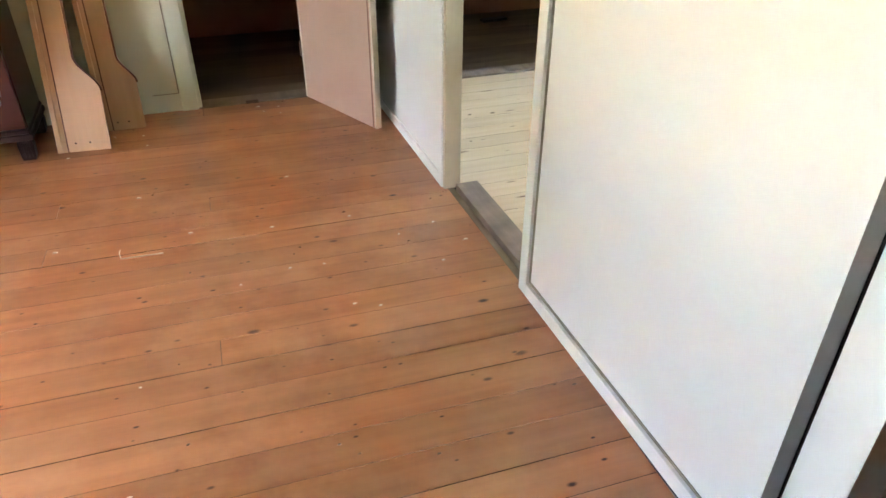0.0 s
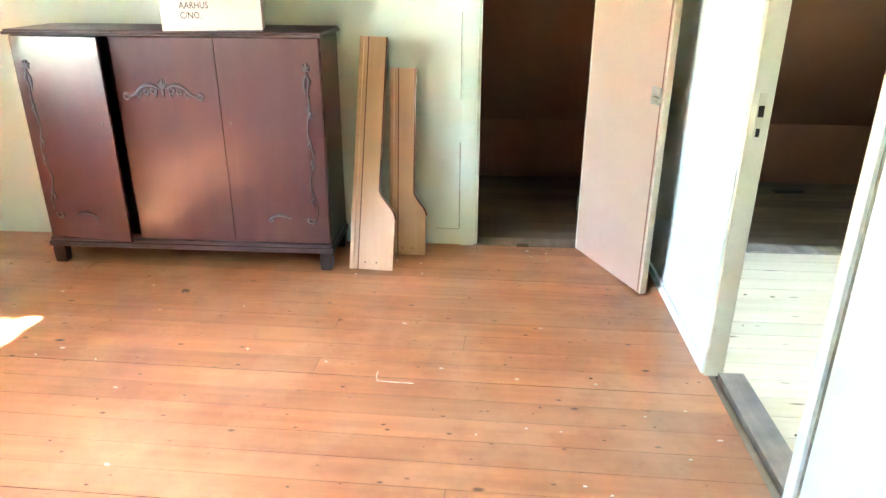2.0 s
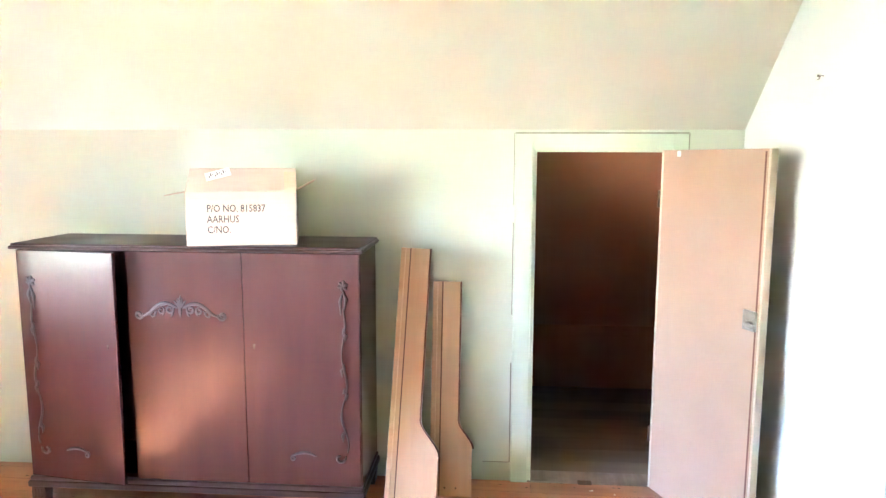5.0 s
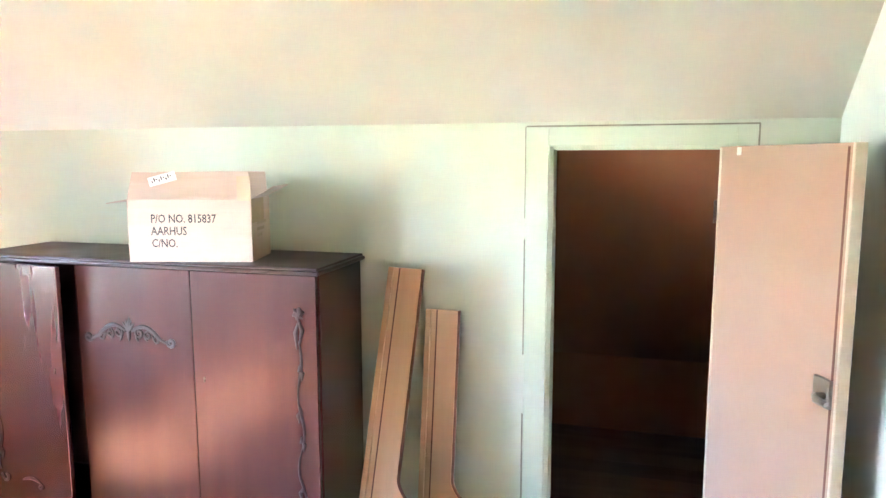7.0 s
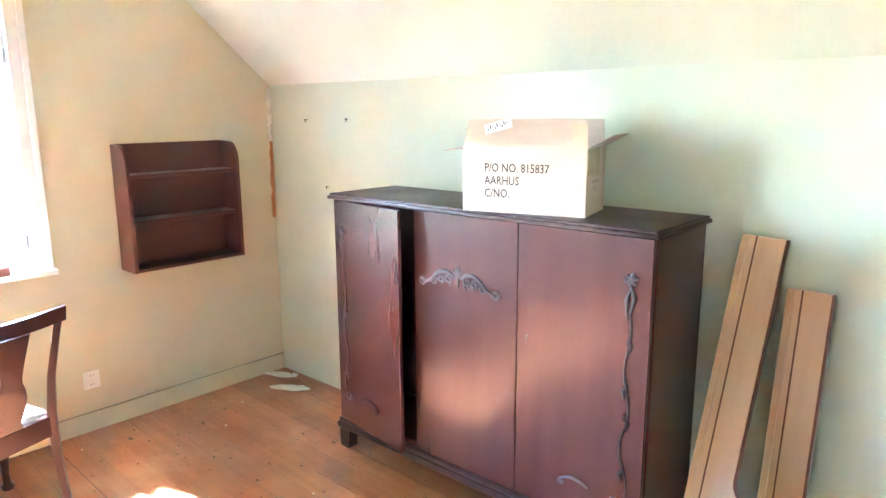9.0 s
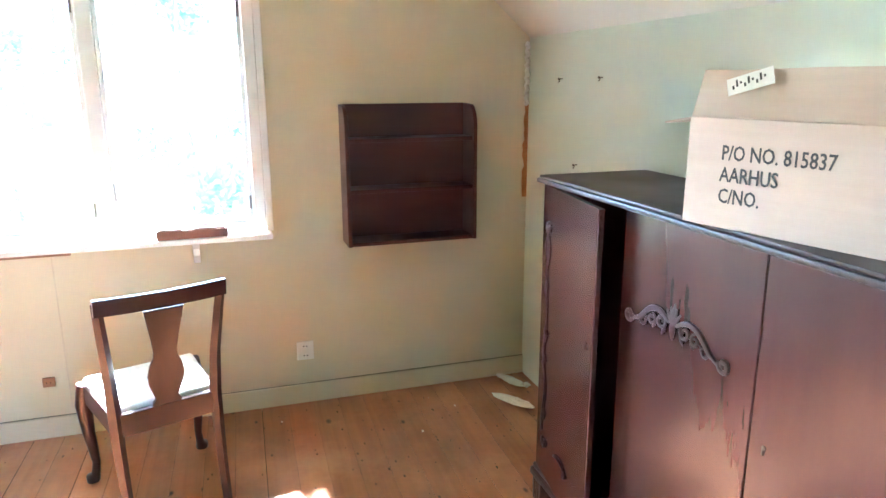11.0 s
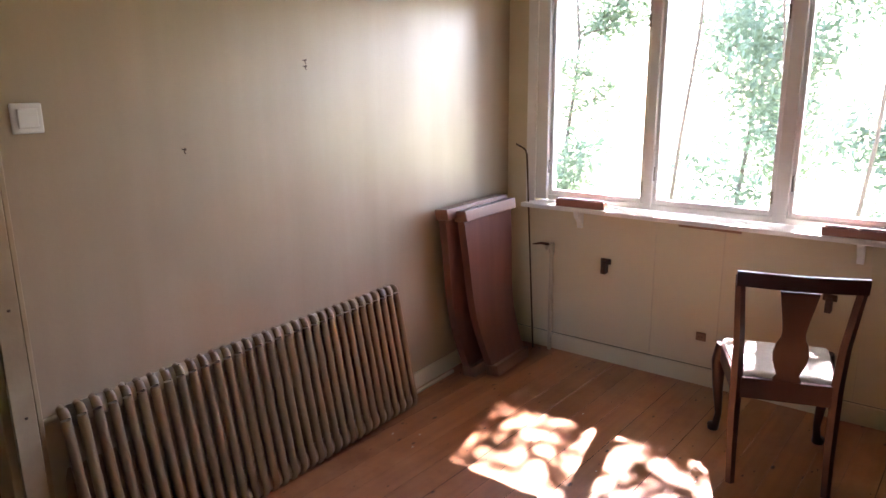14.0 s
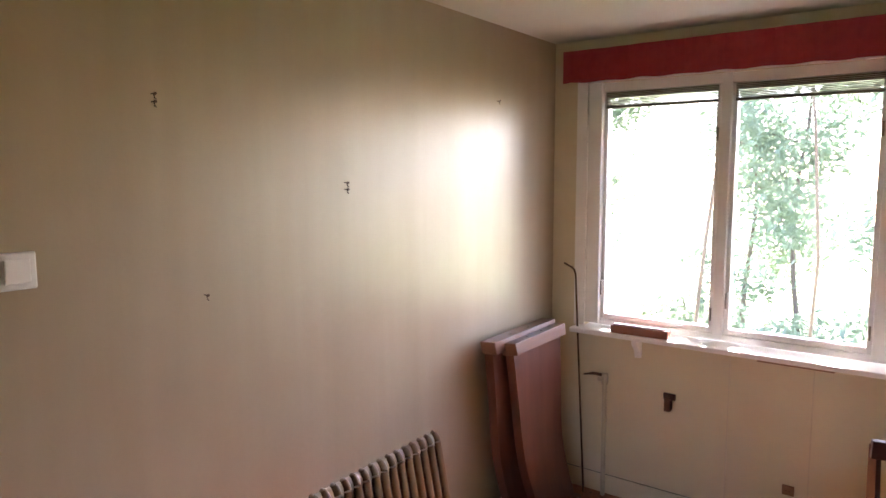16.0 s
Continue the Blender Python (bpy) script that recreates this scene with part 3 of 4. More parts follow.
bpart("board", (XW - 0.09, -2.362, 1.575, 3.625, 0.864, 0.889), M_WINWHITE, sill, bevel=0.006)
for y in (1.915, 3.29):
    bm = bmesh.new()
    plate(bm, [(0, 0), (0.022, 0), (0.03, 0.035), (0.07, 0.075), (0.075, 0.10), (0, 0.10)], 0.028, m=pose(XW, y - 0.014, 0.762))
    part("bracket", bm, M_WINWHITE, sill)
solid("wall_vent", [(XW, XW + 0.012, 2.47, 2.78, 0.833, 0.852)], M_BROWNPL, "dark worn slot under the window sill", 0.003)
for y in (2.35, 2.70, 3.33):
    solid("wall_seam", [(XW, XW + 0.003, y, y + 0.0045, 0.102, 0.86)], M_TRIM_CREAM, "faint vertical board seam under the window")
# unseen far window, added and sized to light the second room
win2 = tagged(new("window_2"), "unseen white window added to light the second attic room", "window", kind="structure")
for a, b in ((3.6, 3.65), (4.5, 4.55)):
    bpart("window_frame", (EX + 0.03, EX + 0.12, a, b, 0.65, 1.85), M_WINWHITE, win2)
for a, b in ((0.65, 0.71), (1.79, 1.85)):
    for c, d in ((3.65, 4.5),):
        bpart("window_frame", (EX + 0.033, EX + 0.117, c, d, a, b), M_WINWHITE, win2)

# ---- wardrobe ----
WX0, WX1, WYF, WYB, WTOP = -1.376, 0.186, 4.480, 4.884, 1.244
wardrobe = thing("wardrobe", "low dark mahogany three-door wardrobe with carved ornaments, one door ajar", "wardrobe", pose(WX0, WYF, 0))
W, D = WX1 - WX0, WYB - WYF
bm = bmesh.new()
box(bm, -0.018, W + 0.018, -0.022, D + 0.01, WTOP - 0.026, WTOP - 0.010, bevel=0.006)
box(bm, -0.010, W + 0.010, -0.014, D + 0.004, WTOP - 0.010, WTOP, bevel=0.004)
part("top", bm, M_MAHOG_DK, wardrobe, "dark scuffed wardrobe top")
for d in ((0, 0.022, 0.02, D, 0.15, WTOP - 0.027), (W - 0.022, W, 0.02, D, 0.15, WTOP - 0.027), (0.022, W - 0.022, D - 0.012, D, 0.15, WTOP - 0.027),
          (0.022, W - 0.022, 0.02, D - 0.012, 0.15, 0.168), (0.505, 0.523, 0.03, D - 0.012, 0.168, WTOP - 0.027)):
    bpart("body_panel", d, M_MAHOG, wardrobe, bevel=0.002)
# added lining: the shade inside the wardrobe is painted near-black
bpart("inner_back", (0.03, W - 0.03, D - 0.024, D - 0.013, 0.17, WTOP - 0.03), M_SHADE, wardrobe, "wardrobe back lining coloured near-black as the inside's shade", 0.001)
bm = bmesh.new()
box(bm, -0.014, W + 0.014, -0.016, D, 0.098, 0.128, bevel=0.007)
box(bm, -0.006, W + 0.006, -0.008, D, 0.128, 0.149, bevel=0.006)
part("plinth_rail", bm, M_MAHOG_DK, wardrobe, "moulded dark base rail")
for fx in (0.0, W - 0.062):
    for fy in (-0.008, D - 0.07):
        bm = bmesh.new()
        prof = [(0.004, 0), (0.058, 0), (0.062, 0.012), (0.066, 0.07), (0.062, 0.097), (0.0, 0.097), (-0.004, 0.07), (0.0, 0.012)]
        plate(bm, prof, 0.055, m=pose(fx, fy, 0), bevel=0.003)
        for k in range(3):
            box(bm, fx + 0.012 + 0.015 * k, fx + 0.020 + 0.015 * k, fy - 0.004, fy + 0.004, 0.012, 0.085, bevel=0.0015)
        part("foot", bm, M_MAHOG_DK, wardrobe, "short fluted foot")


def scroll(c, r, a0, turns, n=26, grow=0.25):
    """Points of a spiral in x and z that winds inwards."""
    out = []
    for i in range(n):
        f = i / (n - 1)
        a = a0 + turns * 2 * math.pi * f
        rr = r * (1 - f * (1 - grow))
        out.append((c[0] + rr * math.cos(a), 0, c[1] + rr * math.sin(a)))
    return out


def taper(n, big, small=0.25):
    return [big * (small + (1 - small) * math.sin(math.pi * (0.12 + 0.80 * i / (n - 1)))) for i in range(n)]


def crest():
    """The carved crest of the middle door, about 0.43 wide, centre at the origin."""
    bm = bmesh.new()
    for s in (-1, 1):
        n = 28
        arm = []
        for i in range(n):
            f = i / (n - 1)
            arm.append((s * (0.014 + 0.160 * f), 0, 0.026 * math.sin(math.pi * min(1, f * 1.25)) + 0.008 - 0.040 * f * f))
        tube(bm, arm, taper(n, 0.0085, 0.35), 8, 0.8)
        tube(bm, scroll((s * 0.190, -0.026), 0.019, math.pi * 0.9 if s > 0 else math.pi * 0.1, s * 1.25), taper(26, 0.0075), 8, 0.8)
        tube(bm, scroll((s * 0.048, 0.002), 0.021, math.pi * 0.5, s * 1.35), taper(26, 0.006), 8, 0.8)
        tube(bm, scroll((s * 0.088, -0.004), 0.017, math.pi * 0.45, s * 1.2), taper(26, 0.0055), 8, 0.8)
        tube(bm, scroll((s * 0.128, -0.020), 0.016, math.pi * 0.4, s * 1.1), taper(26, 0.005), 8, 0.8)
        for x, l in ((0.030, 0.030), (0.070, 0.024), (0.108, 0.022)):
            tube(bm, [(s * x, 0, -0.004), (s * (x + 0.006), 0, -0.004 - l * 0.6), (s * (x + 0.014), 0, -0.004 - l)], [0.003, 0.0055, 0.0015], 7, 0.8)
    for a in (-0.75, -0.3, 0.3, 0.75):
        tube(bm, [(0, 0, 0.004), (0.020 * math.sin(a), 0, 0.024), (0.040 * math.sin(a), 0, 0.046 * math.cos(a) + 0.008)], [0.005, 0.007, 0.002], 8, 0.8)
    tube(bm, [(0, 0, 0.004), (0, 0, 0.036), (0.004, 0, 0.064)], [0.006, 0.0075, 0.002], 8, 0.8)
    tube(bm, [(0, 0, 0.008), (0, 0, -0.014), (0, 0, -0.034)], [0.009, 0.0085, 0.002], 8, 0.8)
    return bm


def festoon(flip):
    """A hanging vine about 0.85 high with a flower at the top and a curl at the foot."""
    bm = bmesh.new()
    n = 60
    vine = []
    for i in range(n):
        f = i / (n - 1)
        vine.append((flip * 0.013 * math.sin(f * 15) * (0.5 + f * 0.8), 0, -0.10 - 0.66 * f))
    tube(bm, vine, [0.0028 + 0.0028 * abs(math.sin(i / (n - 1) * 10)) for i in range(n)], 7, 0.8)
    for k in range(6):
        a = k * math.pi / 3 + 0.3
        tube(bm, [(0, 0, 0), (0.014 * math.cos(a), 0, 0.014 * math.sin(a)), (0.024 * math.cos(a), 0, 0.024 * math.sin(a))], [0.006, 0.009, 0.004], 7, 0.8)
    tube(bm, [(0, 0, -0.02), (flip * 0.014, 0, -0.06), (flip * 0.004, 0, -0.11)], [0.004, 0.009, 0.003], 7, 0.8)
    tube(bm, [(0, 0, -0.03), (-flip * 0.013, 0, -0.07), (-flip * 0.010, 0, -0.13)], [0.004, 0.008, 0.002], 7, 0.8)
    for z, s in ((-0.20, 1), (-0.36, -1), (-0.47, 1), (-0.66, -1)):
        tube(bm, [(0, 0, z), (flip * s * 0.011, 0, z - 0.02), (flip * s * 0.007, 0, z - 0.05)], [0.003, 0.0085, 0.002], 7, 0.8)
        tube(bm, [(0, 0, z + 0.01), (0, 0, z - 0.015)], [0.003, 0.009], 7, 0.8)
    tube(bm, scroll((-flip * 0.022, -0.785), 0.026, 0.3 if flip > 0 else math.pi - 0.3, -flip * 0.85), taper(26, 0.007), 7, 0.8)
    base = [(-flip * (0.13 + 0.11 * i / 15), 0, -0.782 + 0.016 * math.sin(i / 15 * 3.1)) for i in range(16)]
    tube(bm, base, taper(16, 0.007), 7, 0.8)
    tube(bm, scroll((-flip * 0.237, -0.793), 0.013, math.pi / 2, flip * 1.1), taper(26, 0.005), 7, 0.8)
    return bm


def door_panel(name, w, hinge_x, angle, kind):
    """One wardrobe door, hinged at hinge_x, with its ornament and keyhole."""
    bm = bmesh.new()
    s = 1 if w > 0 else -1
    box(bm, min(0, w), max(0, w), 0, 0.020, 0.153, WTOP - 0.030, bevel=0.003)
    d = part("door", bm, M_MAHOG, wardrobe, name)
    d.matrix_basis = pose(hinge_x, 0.0, 0, 0, 0, angle)
    if kind == "mid":
        o = part("crest", crest(), M_ORN, d, "carved scroll crest", True)
        o.location = (w / 2 - 0.02, -0.003, 0.955)
    else:
        o = part("festoon", festoon(1 if kind == "right" else -1), M_ORN, d, "carved hanging vine ornament", True)
        o.location = (0.07 * s, -0.003, 1.075)
    bm = bmesh.new()
    kx = w - 0.045 * s if kind != "mid" else w - 0.045
    if kind != "mid":
        tube(bm, [(kx, 0.002, 0.80), (kx, -0.002, 0.80)], 0.006, 10)
        tube(bm, [(kx, 0.001, 0.798), (kx, -0.0025, 0.785)], 0.0035, 8)
        part("keyhole", bm, M_RUST, d, "small metal keyhole")
    else:
        bm.free()
    return d


door_panel("left wardrobe door standing ajar", 0.494, 0.004, -8.5, "left")
door_panel("plain middle wardrobe door", 0.526, 0.512, 0.0, "mid")
door_panel("right wardrobe door with a vine", -(W - 1.044), W - 0.004, 0.0, "right")

# ---- cardboard box on the wardrobe ----
carton = thing("cardboard_box", "open brown cardboard box with stencilled shipping text, on the wardrobe", "box",
               pose(-0.556, 4.430, WTOP + 0.001, 0, 0, 14.4))
CW, CD, CH = 0.466, 0.245, 0.235
t = 0.005
for d in ((0, CW, 0, t, 0, CH), (0, CW, CD - t, CD, 0, CH), (0, t, t, CD - t, 0, CH), (CW - t, CW, t, CD - t, 0, CH), (t, CW - t, t, CD - t, 0, t)):
    bpart("wall", d, M_CARD, carton, bevel=0.0015)


def flap(w, h, m, label, trim=0.0):
    bm = bmesh.new()
    plate(bm, [(0, 0), (w, 0), (w - trim * 0.15, h), (w * 0.6, h * 1.012), (w * 0.3, h * 0.985), (trim, h)], 0.004, m=m, bevel=0.001)
    return part("flap", bm, M_CARD, carton, label)


flap(CW - 0.006, 0.100, pose(0.003, 0.0, CH, -3, 0, 0), "raised front carton flap", 0.022)
flap(CW - 0.006, 0.098, pose(0.003, CD - 0.012, CH, 6, 0, 0), "raised back carton flap", 0.02)
flap(CD - 0.02, 0.095, pose(CW - 0.001, 0.012, CH, 62, 0, 90), "right side carton flap bent outwards", 0.01)
flap(CD - 0.02, 0.090, pose(0.0, 0.012, CH, -100, 0, 90), "left side carton flap bent outwards", 0.01)
bpart("tape", (CW - 0.05, CW + 0.001, -0.0012, 0.0, CH - 0.006, CH + 0.085), M_TAPE, carton, "shiny strip of packing tape", 0.0003)
bpart("tape", (CW + 0.0, CW + 0.0012, 0.004, 0.16, CH - 0.09, CH + 0.0), M_TAPE, carton, "shiny strip of packing tape", 0.0003)
lab = bpart("label", (0, 0.105, -0.0016, -0.0004, 0, 0.034), M_PAPER, carton, "white paper label with handwriting", 0.0003, m=pose(0.095, -0.004, CH + 0.045, -3, -15, 0))
for i in range(9):
    bpart("scribble", (0.012 + 0.009 * i, 0.0165 + 0.009 * i, -0.0022, -0.0015, 0.010 + 0.004 * (i % 3), 0.018 + 0.005 * ((i * 2) % 3)), M_INK, lab, "", 0.0002, m=pose(0.095, -0.004, CH + 0.045, -3, -15, 0))
for k in range(3):
    bpart("side_print", (CW, CW + 0.0008, 0.07, 0.19 - 0.03 * k, 0.135 - 0.024 * k, 0.147 - 0.024 * k), M_TRIM_OLD, carton, "faded brown print", 0.0002)


def lettering(text, size, m, parent, material, name="lettering", squash=0.8):
    cu = bpy.data.curves.new(name, "FONT")
    cu.body, cu.size, cu.extrude, cu.resolution_u, cu.offset = text, size, 0.0003, 2, size * 0.012
    tmp = bpy.data.objects.new(name, cu)
    me = bpy.data.meshes.new_from_object(tmp)
    bpy.data.objects.remove(tmp)
    me.transform(m @ Matrix.Diagonal((squash, 1, 1, 1)))
    me.materials.append(material)
    ob = new(name, me)
    ob.parent = parent
    return tagged(ob, "stencilled text " + text)


for i, line in enumerate(("P/O NO. 815837", "AARHUS", "C/NO.")):
    lettering(line, 0.044, pose(0.088, -0.0006, 0.148 - 0.046 * i, 90, 0, 0), carton, M_INK, squash=0.80)


# ---- leaning bed boards beside the wardrobe ----
def bed_side(name, h, wtop, wbot, m, label, mirror=False):
    ob = thing(name, label, "board", m, "pale bed boards by the wardrobe")
    zb = h * 0.28
    out = [(0, 0), (wbot, 0), (wbot, zb * 0.80)]
    for i in range(13):
        f = i / 12
        s = f * f * (3 - 2 * f)
        out.append((wbot + (wtop - wbot) * s, zb * 0.80 + h * 0.13 * f))
    out += [(wtop, h), (0, h)]
    bm = bmesh.new()
    plate(bm, out, 0.019, bevel=0.002)
    part("panel", bm, M_PALEWOOD, ob)
    bm = bmesh.new()
    box(bm, -0.003, 0.020, -0.010, 0.0, 0, h, bevel=0.003)
    part("edge_strip", bm, M_PALEWOOD, ob, "raised edge strip")
    bm = bmesh.new()
    box(bm, 0.040, 0.046, -0.0015, 0.0, 0, h, bevel=0.0005)
    part("groove", bm, M_BEDWOOD, ob, "dark groove line")
    bm = bmesh.new()
    out2 = [(x + 0.012, z) for x, z in out[1:-1]]
    for (x0, z0), (x1, z1) in zip(out2[1:], out2[2:]):
        vs = [bm.verts.new(c) for c in ((x0 - 0.012, 0.001, z0), (x0 - 0.004, 0.004, z0), (x1 - 0.004, 0.004, z1), (x1 - 0.012, 0.001, z1),
                                        (x0 - 0.012, 0.020, z0), (x0 - 0.004, 0.018, z0), (x1 - 0.004, 0.018, z1), (x1 - 0.012, 0.020, z1))]
        for q in ((0, 1, 2, 3), (7, 6, 5, 4), (1, 5, 6, 2), (0, 3, 7, 4)):
            bm.faces.new([vs[k] for k in q])
    part("edge_band", bm, M_BEDWOOD, ob, "darker edge band")
    for x in (0.35, 0.62):
        bm = bmesh.new()
        tube(bm, [(wbot * x, 0.001, 0.04), (wbot * x, -0.0025, 0.04)], 0.0045, 10)
        part("screw_hole", bm, M_RUST, ob)
    return ob


lean = math.degrees(math.atan2(0.385, 1.186))
bed_side("bed_side_board", 1.245, 0.135, 0.231, pose(0.282, 4.482, 0.012, -lean, 0, 0) @ pose(0, 0, 0, 0, 1.8, 0), "tall pale veneered bed board with curved foot, against the wall")
lean2 = math.degrees(math.atan2(0.14, 1.03))
bed_side("bed_side_board", 1.04, 0.128, 0.20, pose(0.470, 4.722, 0.003, -lean2, 0, 0) @ pose(0, 0, 0, 0, 0.4, 0), "shorter pale veneered bed board with curved foot, against the wall")

# ---- eaves door ----
ang = math.degrees(math.atan2(4.291 - 4.900, 1.829 - 1.571))
edoor = thing("door_1", "pale brown painted low door standing open into the room", "door", pose(1.571, 4.893, 0, 0, 0, ang), kind="structure")
LW, LH = 0.662, 1.667
bm = bmesh.new()
box(bm, 0.012, LW - 0.012, -0.032, 0, 0.013, LH, bevel=0.003)
part("leaf", bm, M_LEAF, edoor)
bpart("edge", (LW - 0.012, LW, -0.034, 0.001, 0.013, LH), M_EDGE, edoor, "worn pale door edge", 0.003)
bpart("edge", (0.0, 0.012, -0.034, 0.001, 0.013, LH), M_EDGE, edoor, "worn pale door edge", 0.003)
bpart("edge_strip", (LW - 0.03, LW - 0.022, -0.0335, -0.031, 0.02, LH - 0.01), M_BEDWOOD, edoor, "thin brown line along the door edge", 0.0005)
rim = part("lock", (lambda b: (box(b, LW - 0.085, LW - 0.018, -0.046, -0.032, 0.955, 1.035, bevel=0.004), b)[1])(bmesh.new()), M_STEEL, edoor, "worn steel rim lock")
bm = bmesh.new()
tube(bm, [(LW - 0.035, -0.044, 0.99), (LW - 0.035, -0.075, 0.99)], [0.009, 0.012], 12)
tube(bm, [(LW - 0.035, -0.072, 0.99), (LW - 0.025, -0.076, 0.985), (LW + 0.01, -0.072, 0.982)], [0.010, 0.011, 0.008], 10)
part("knob", bm, M_STEEL, rim, smooth=True)
bpart("chip", (0.11, 0.135, -0.0335, -0.0315, LH - 0.03, LH - 0.004), M_WHITE, edoor, "pale chipped spot at the door top", 0.002)
for z in (0.25, 1.40):
    bm = bmesh.new()
    tube(bm, [(-0.004, -0.036, z), (-0.004, -0.036, z + 0.08)], 0.007, 10)
    part("hinge", bm, M_RUST, edoor)

# ---- wall shelf ----
shelf = thing("wall_shelf", "empty dark mahogany wall shelf with two shelf boards", "shelf", pose(XW, 3.957, 0.81))
SW, SD, SH = 0.627, 0.158, 0.645
for y in (0, SW - 0.018):
    bm = bmesh.new()
    out = [(0.0, 0.0), (SD, 0.0), (SD, SH - 0.11)] + [(SD - 0.075 * (1 - math.cos(a)), SH - 0.11 + 0.105 * math.sin(a)) for a in [math.pi / 2 * i / 8 for i in range(1, 9)]] + [(0.0, SH - 0.002)]
    plate(bm, out, 0.018, m=pose(0, y, 0), bevel=0.002)
    part("side_panel", bm, M_SHELF, shelf)
bpart("back_panel", (0.001, 0.009, 0.019, SW - 0.019, 0.002, SH), M_SHELF, shelf, bevel=0.001)
for z, d in ((0.0, SD), (0.245, SD - 0.006), (0.475, SD - 0.012)):
    bpart("shelf_board", (0.0095, d - 0.002, 0.0185, SW - 0.0185, z + 0.001, z + 0.019), M_SHELF, shelf, bevel=0.003)

# ---- chair ----
fwd = Vector((-0.945, -0.327, 0)).normalized()
cang = math.degrees(math.atan2(fwd.y, fwd.x)) + 90      # local -y faces forward
chair = thing("dining_chair", "dark red-brown wooden chair with vase splat and white padded seat", "chair", pose(-1.895, 3.115, 0, 0, 0, cang))
# local: x to the sitter's left when seen from behind; y backwards
HB, HF = 0.175, 0.205
SEAT = 0.425
for s in (-1, 1):
    bm = bmesh.new()
    pts = [(s * HB * 0.97, 0.245, 0.0), (s * HB * 0.985, 0.212, 0.14), (s * HB, 0.192, 0.30), (s * HB, 0.188, 0.43), (s * HB * 1.04, 0.205, 0.60), (s * HB * 1.12, 0.245, 0.78), (s * HB * 1.16, 0.268, 0.868)]
    tube(bm, pts, [0.017, 0.019, 0.022, 0.023, 0.020, 0.018, 0.017], 4)
    part("back_leg", bm, M_CHAIR, chair)
    bm = bmesh.new()
    tube(bm, [(s * HF, -0.19, SEAT), (s * (HF + 0.012), -0.198, 0.34), (s * (HF + 0.008), -0.196, 0.22), (s * (HF - 0.004), -0.188, 0.09), (s * (HF + 0.002), -0.195, 0.035), (s * (HF + 0.012), -0.208, 0.016), (s * (HF + 0.012), -0.208, 0.0)],
         [0.030, 0.031, 0.023, 0.015, 0.016, 0.027, 0.024], 12)
    part("front_leg", bm, M_CHAIR, chair, "cabriole front leg", True)
    bm = bmesh.new()
    box(bm, -0.012, 0.012, -0.175, 0.175, SEAT - 0.075, SEAT + 0.005, bevel=0.003, m=pose(s * (HB + HF) / 2, 0, 0, 0, 0, s * 4.5))
    part("seat_rail", bm, M_CHAIR, chair)
bpart("seat_rail", (-HB + 0.015, HB - 0.015, 0.172, 0.198, SEAT - 0.075, SEAT + 0.010), M_CHAIR, chair, bevel=0.003)
bpart("seat_rail", (-HF + 0.02, HF - 0.02, -0.205, -0.180, SEAT - 0.075, SEAT + 0.005), M_CHAIR, chair, bevel=0.003)
bm = bmesh.new()
n = 14
for k in range(n):
    f0, f1 = k / n, (k + 1) / n
    x0, x1 = (f0 - 0.5) * 0.43, (f1 - 0.5) * 0.43
    c0, c1 = 0.022 * math.sin(math.pi * f0), 0.022 * math.sin(math.pi * f1)
    vs = [bm.verts.new(p) for p in ((x0, 0.255 + c0, 0.826), (x1, 0.255 + c1, 0.826), (x1, 0.281 + c1, 0.826), (x0, 0.281 + c0, 0.826),
                                    (x0, 0.268 + c0, 0.884), (x1, 0.268 + c1, 0.884), (x1, 0.290 + c1, 0.884), (x0, 0.290 + c0, 0.884))]
    for q in ((0, 1, 5, 4), (2, 3, 7, 6), (4, 5, 6, 7), (3, 2, 1, 0)):
        bm.faces.new([vs[i] for i in q])
    if k == 0:
        bm.faces.new([vs[i] for i in (0, 4, 7, 3)])
    if k == n - 1:
        bm.faces.new([vs[i] for i in (1, 2, 6, 5)])
bmesh.ops.remove_doubles(bm, verts=bm.verts[:], dist=0.0004)
part("crest_rail", bm, M_CHAIR, chair)
half = [(0.052, 0.0), (0.050, 0.02), (0.040, 0.038), (0.047, 0.06), (0.060, 0.10), (0.063, 0.135), (0.055, 0.175), (0.042, 0.205), (0.040, 0.23), (0.046, 0.28), (0.056, 0.34), (0.066, 0.40)]
out = half + [(-x, z) for x, z in reversed(half)]
bm = bmesh.new()
plate(bm, out, 0.012, m=pose(0, 0.182, 0.428) @ pose(0, 0, 0, -12.5, 0, 0), bevel=0.003)
part("splat", bm, M_CHAIR, chair, "vase-shaped back splat")
bm = bmesh.new()
box(bm, -0.2, 0.2, -0.2, 0.172, SEAT - 0.02, SEAT + 0.028, bevel=0.018, seg=4)
for v in bm.verts:
    f = (v.co.y + 0.2) / 0.372
    v.co.x *= 1.06 - 0.20 * f
    v.co.z += 0.016 * max(0, 1 - (v.co.x / 0.2) ** 2) * max(0, 1 - (v.co.y / 0.2) ** 2) if v.co.z > SEAT else 0
part("cushion", bm, M_CLOTH, chair, "white padded drop-in seat", True)

# ---- radiator leaning on the wall ----
R0, R1, RN = 0.245, -1.385, 33
rlean = math.degrees(math.atan2(0.115, 0.58))
rad = thing("radiator", "old beige-brown column radiator leaning unmounted against the wall", "radiator", pose(R0, YS + 0.135, 0.004, -rlean, 0, 180 - SKEW))
pitch = (R0 - R1) / RN
RH = 0.632


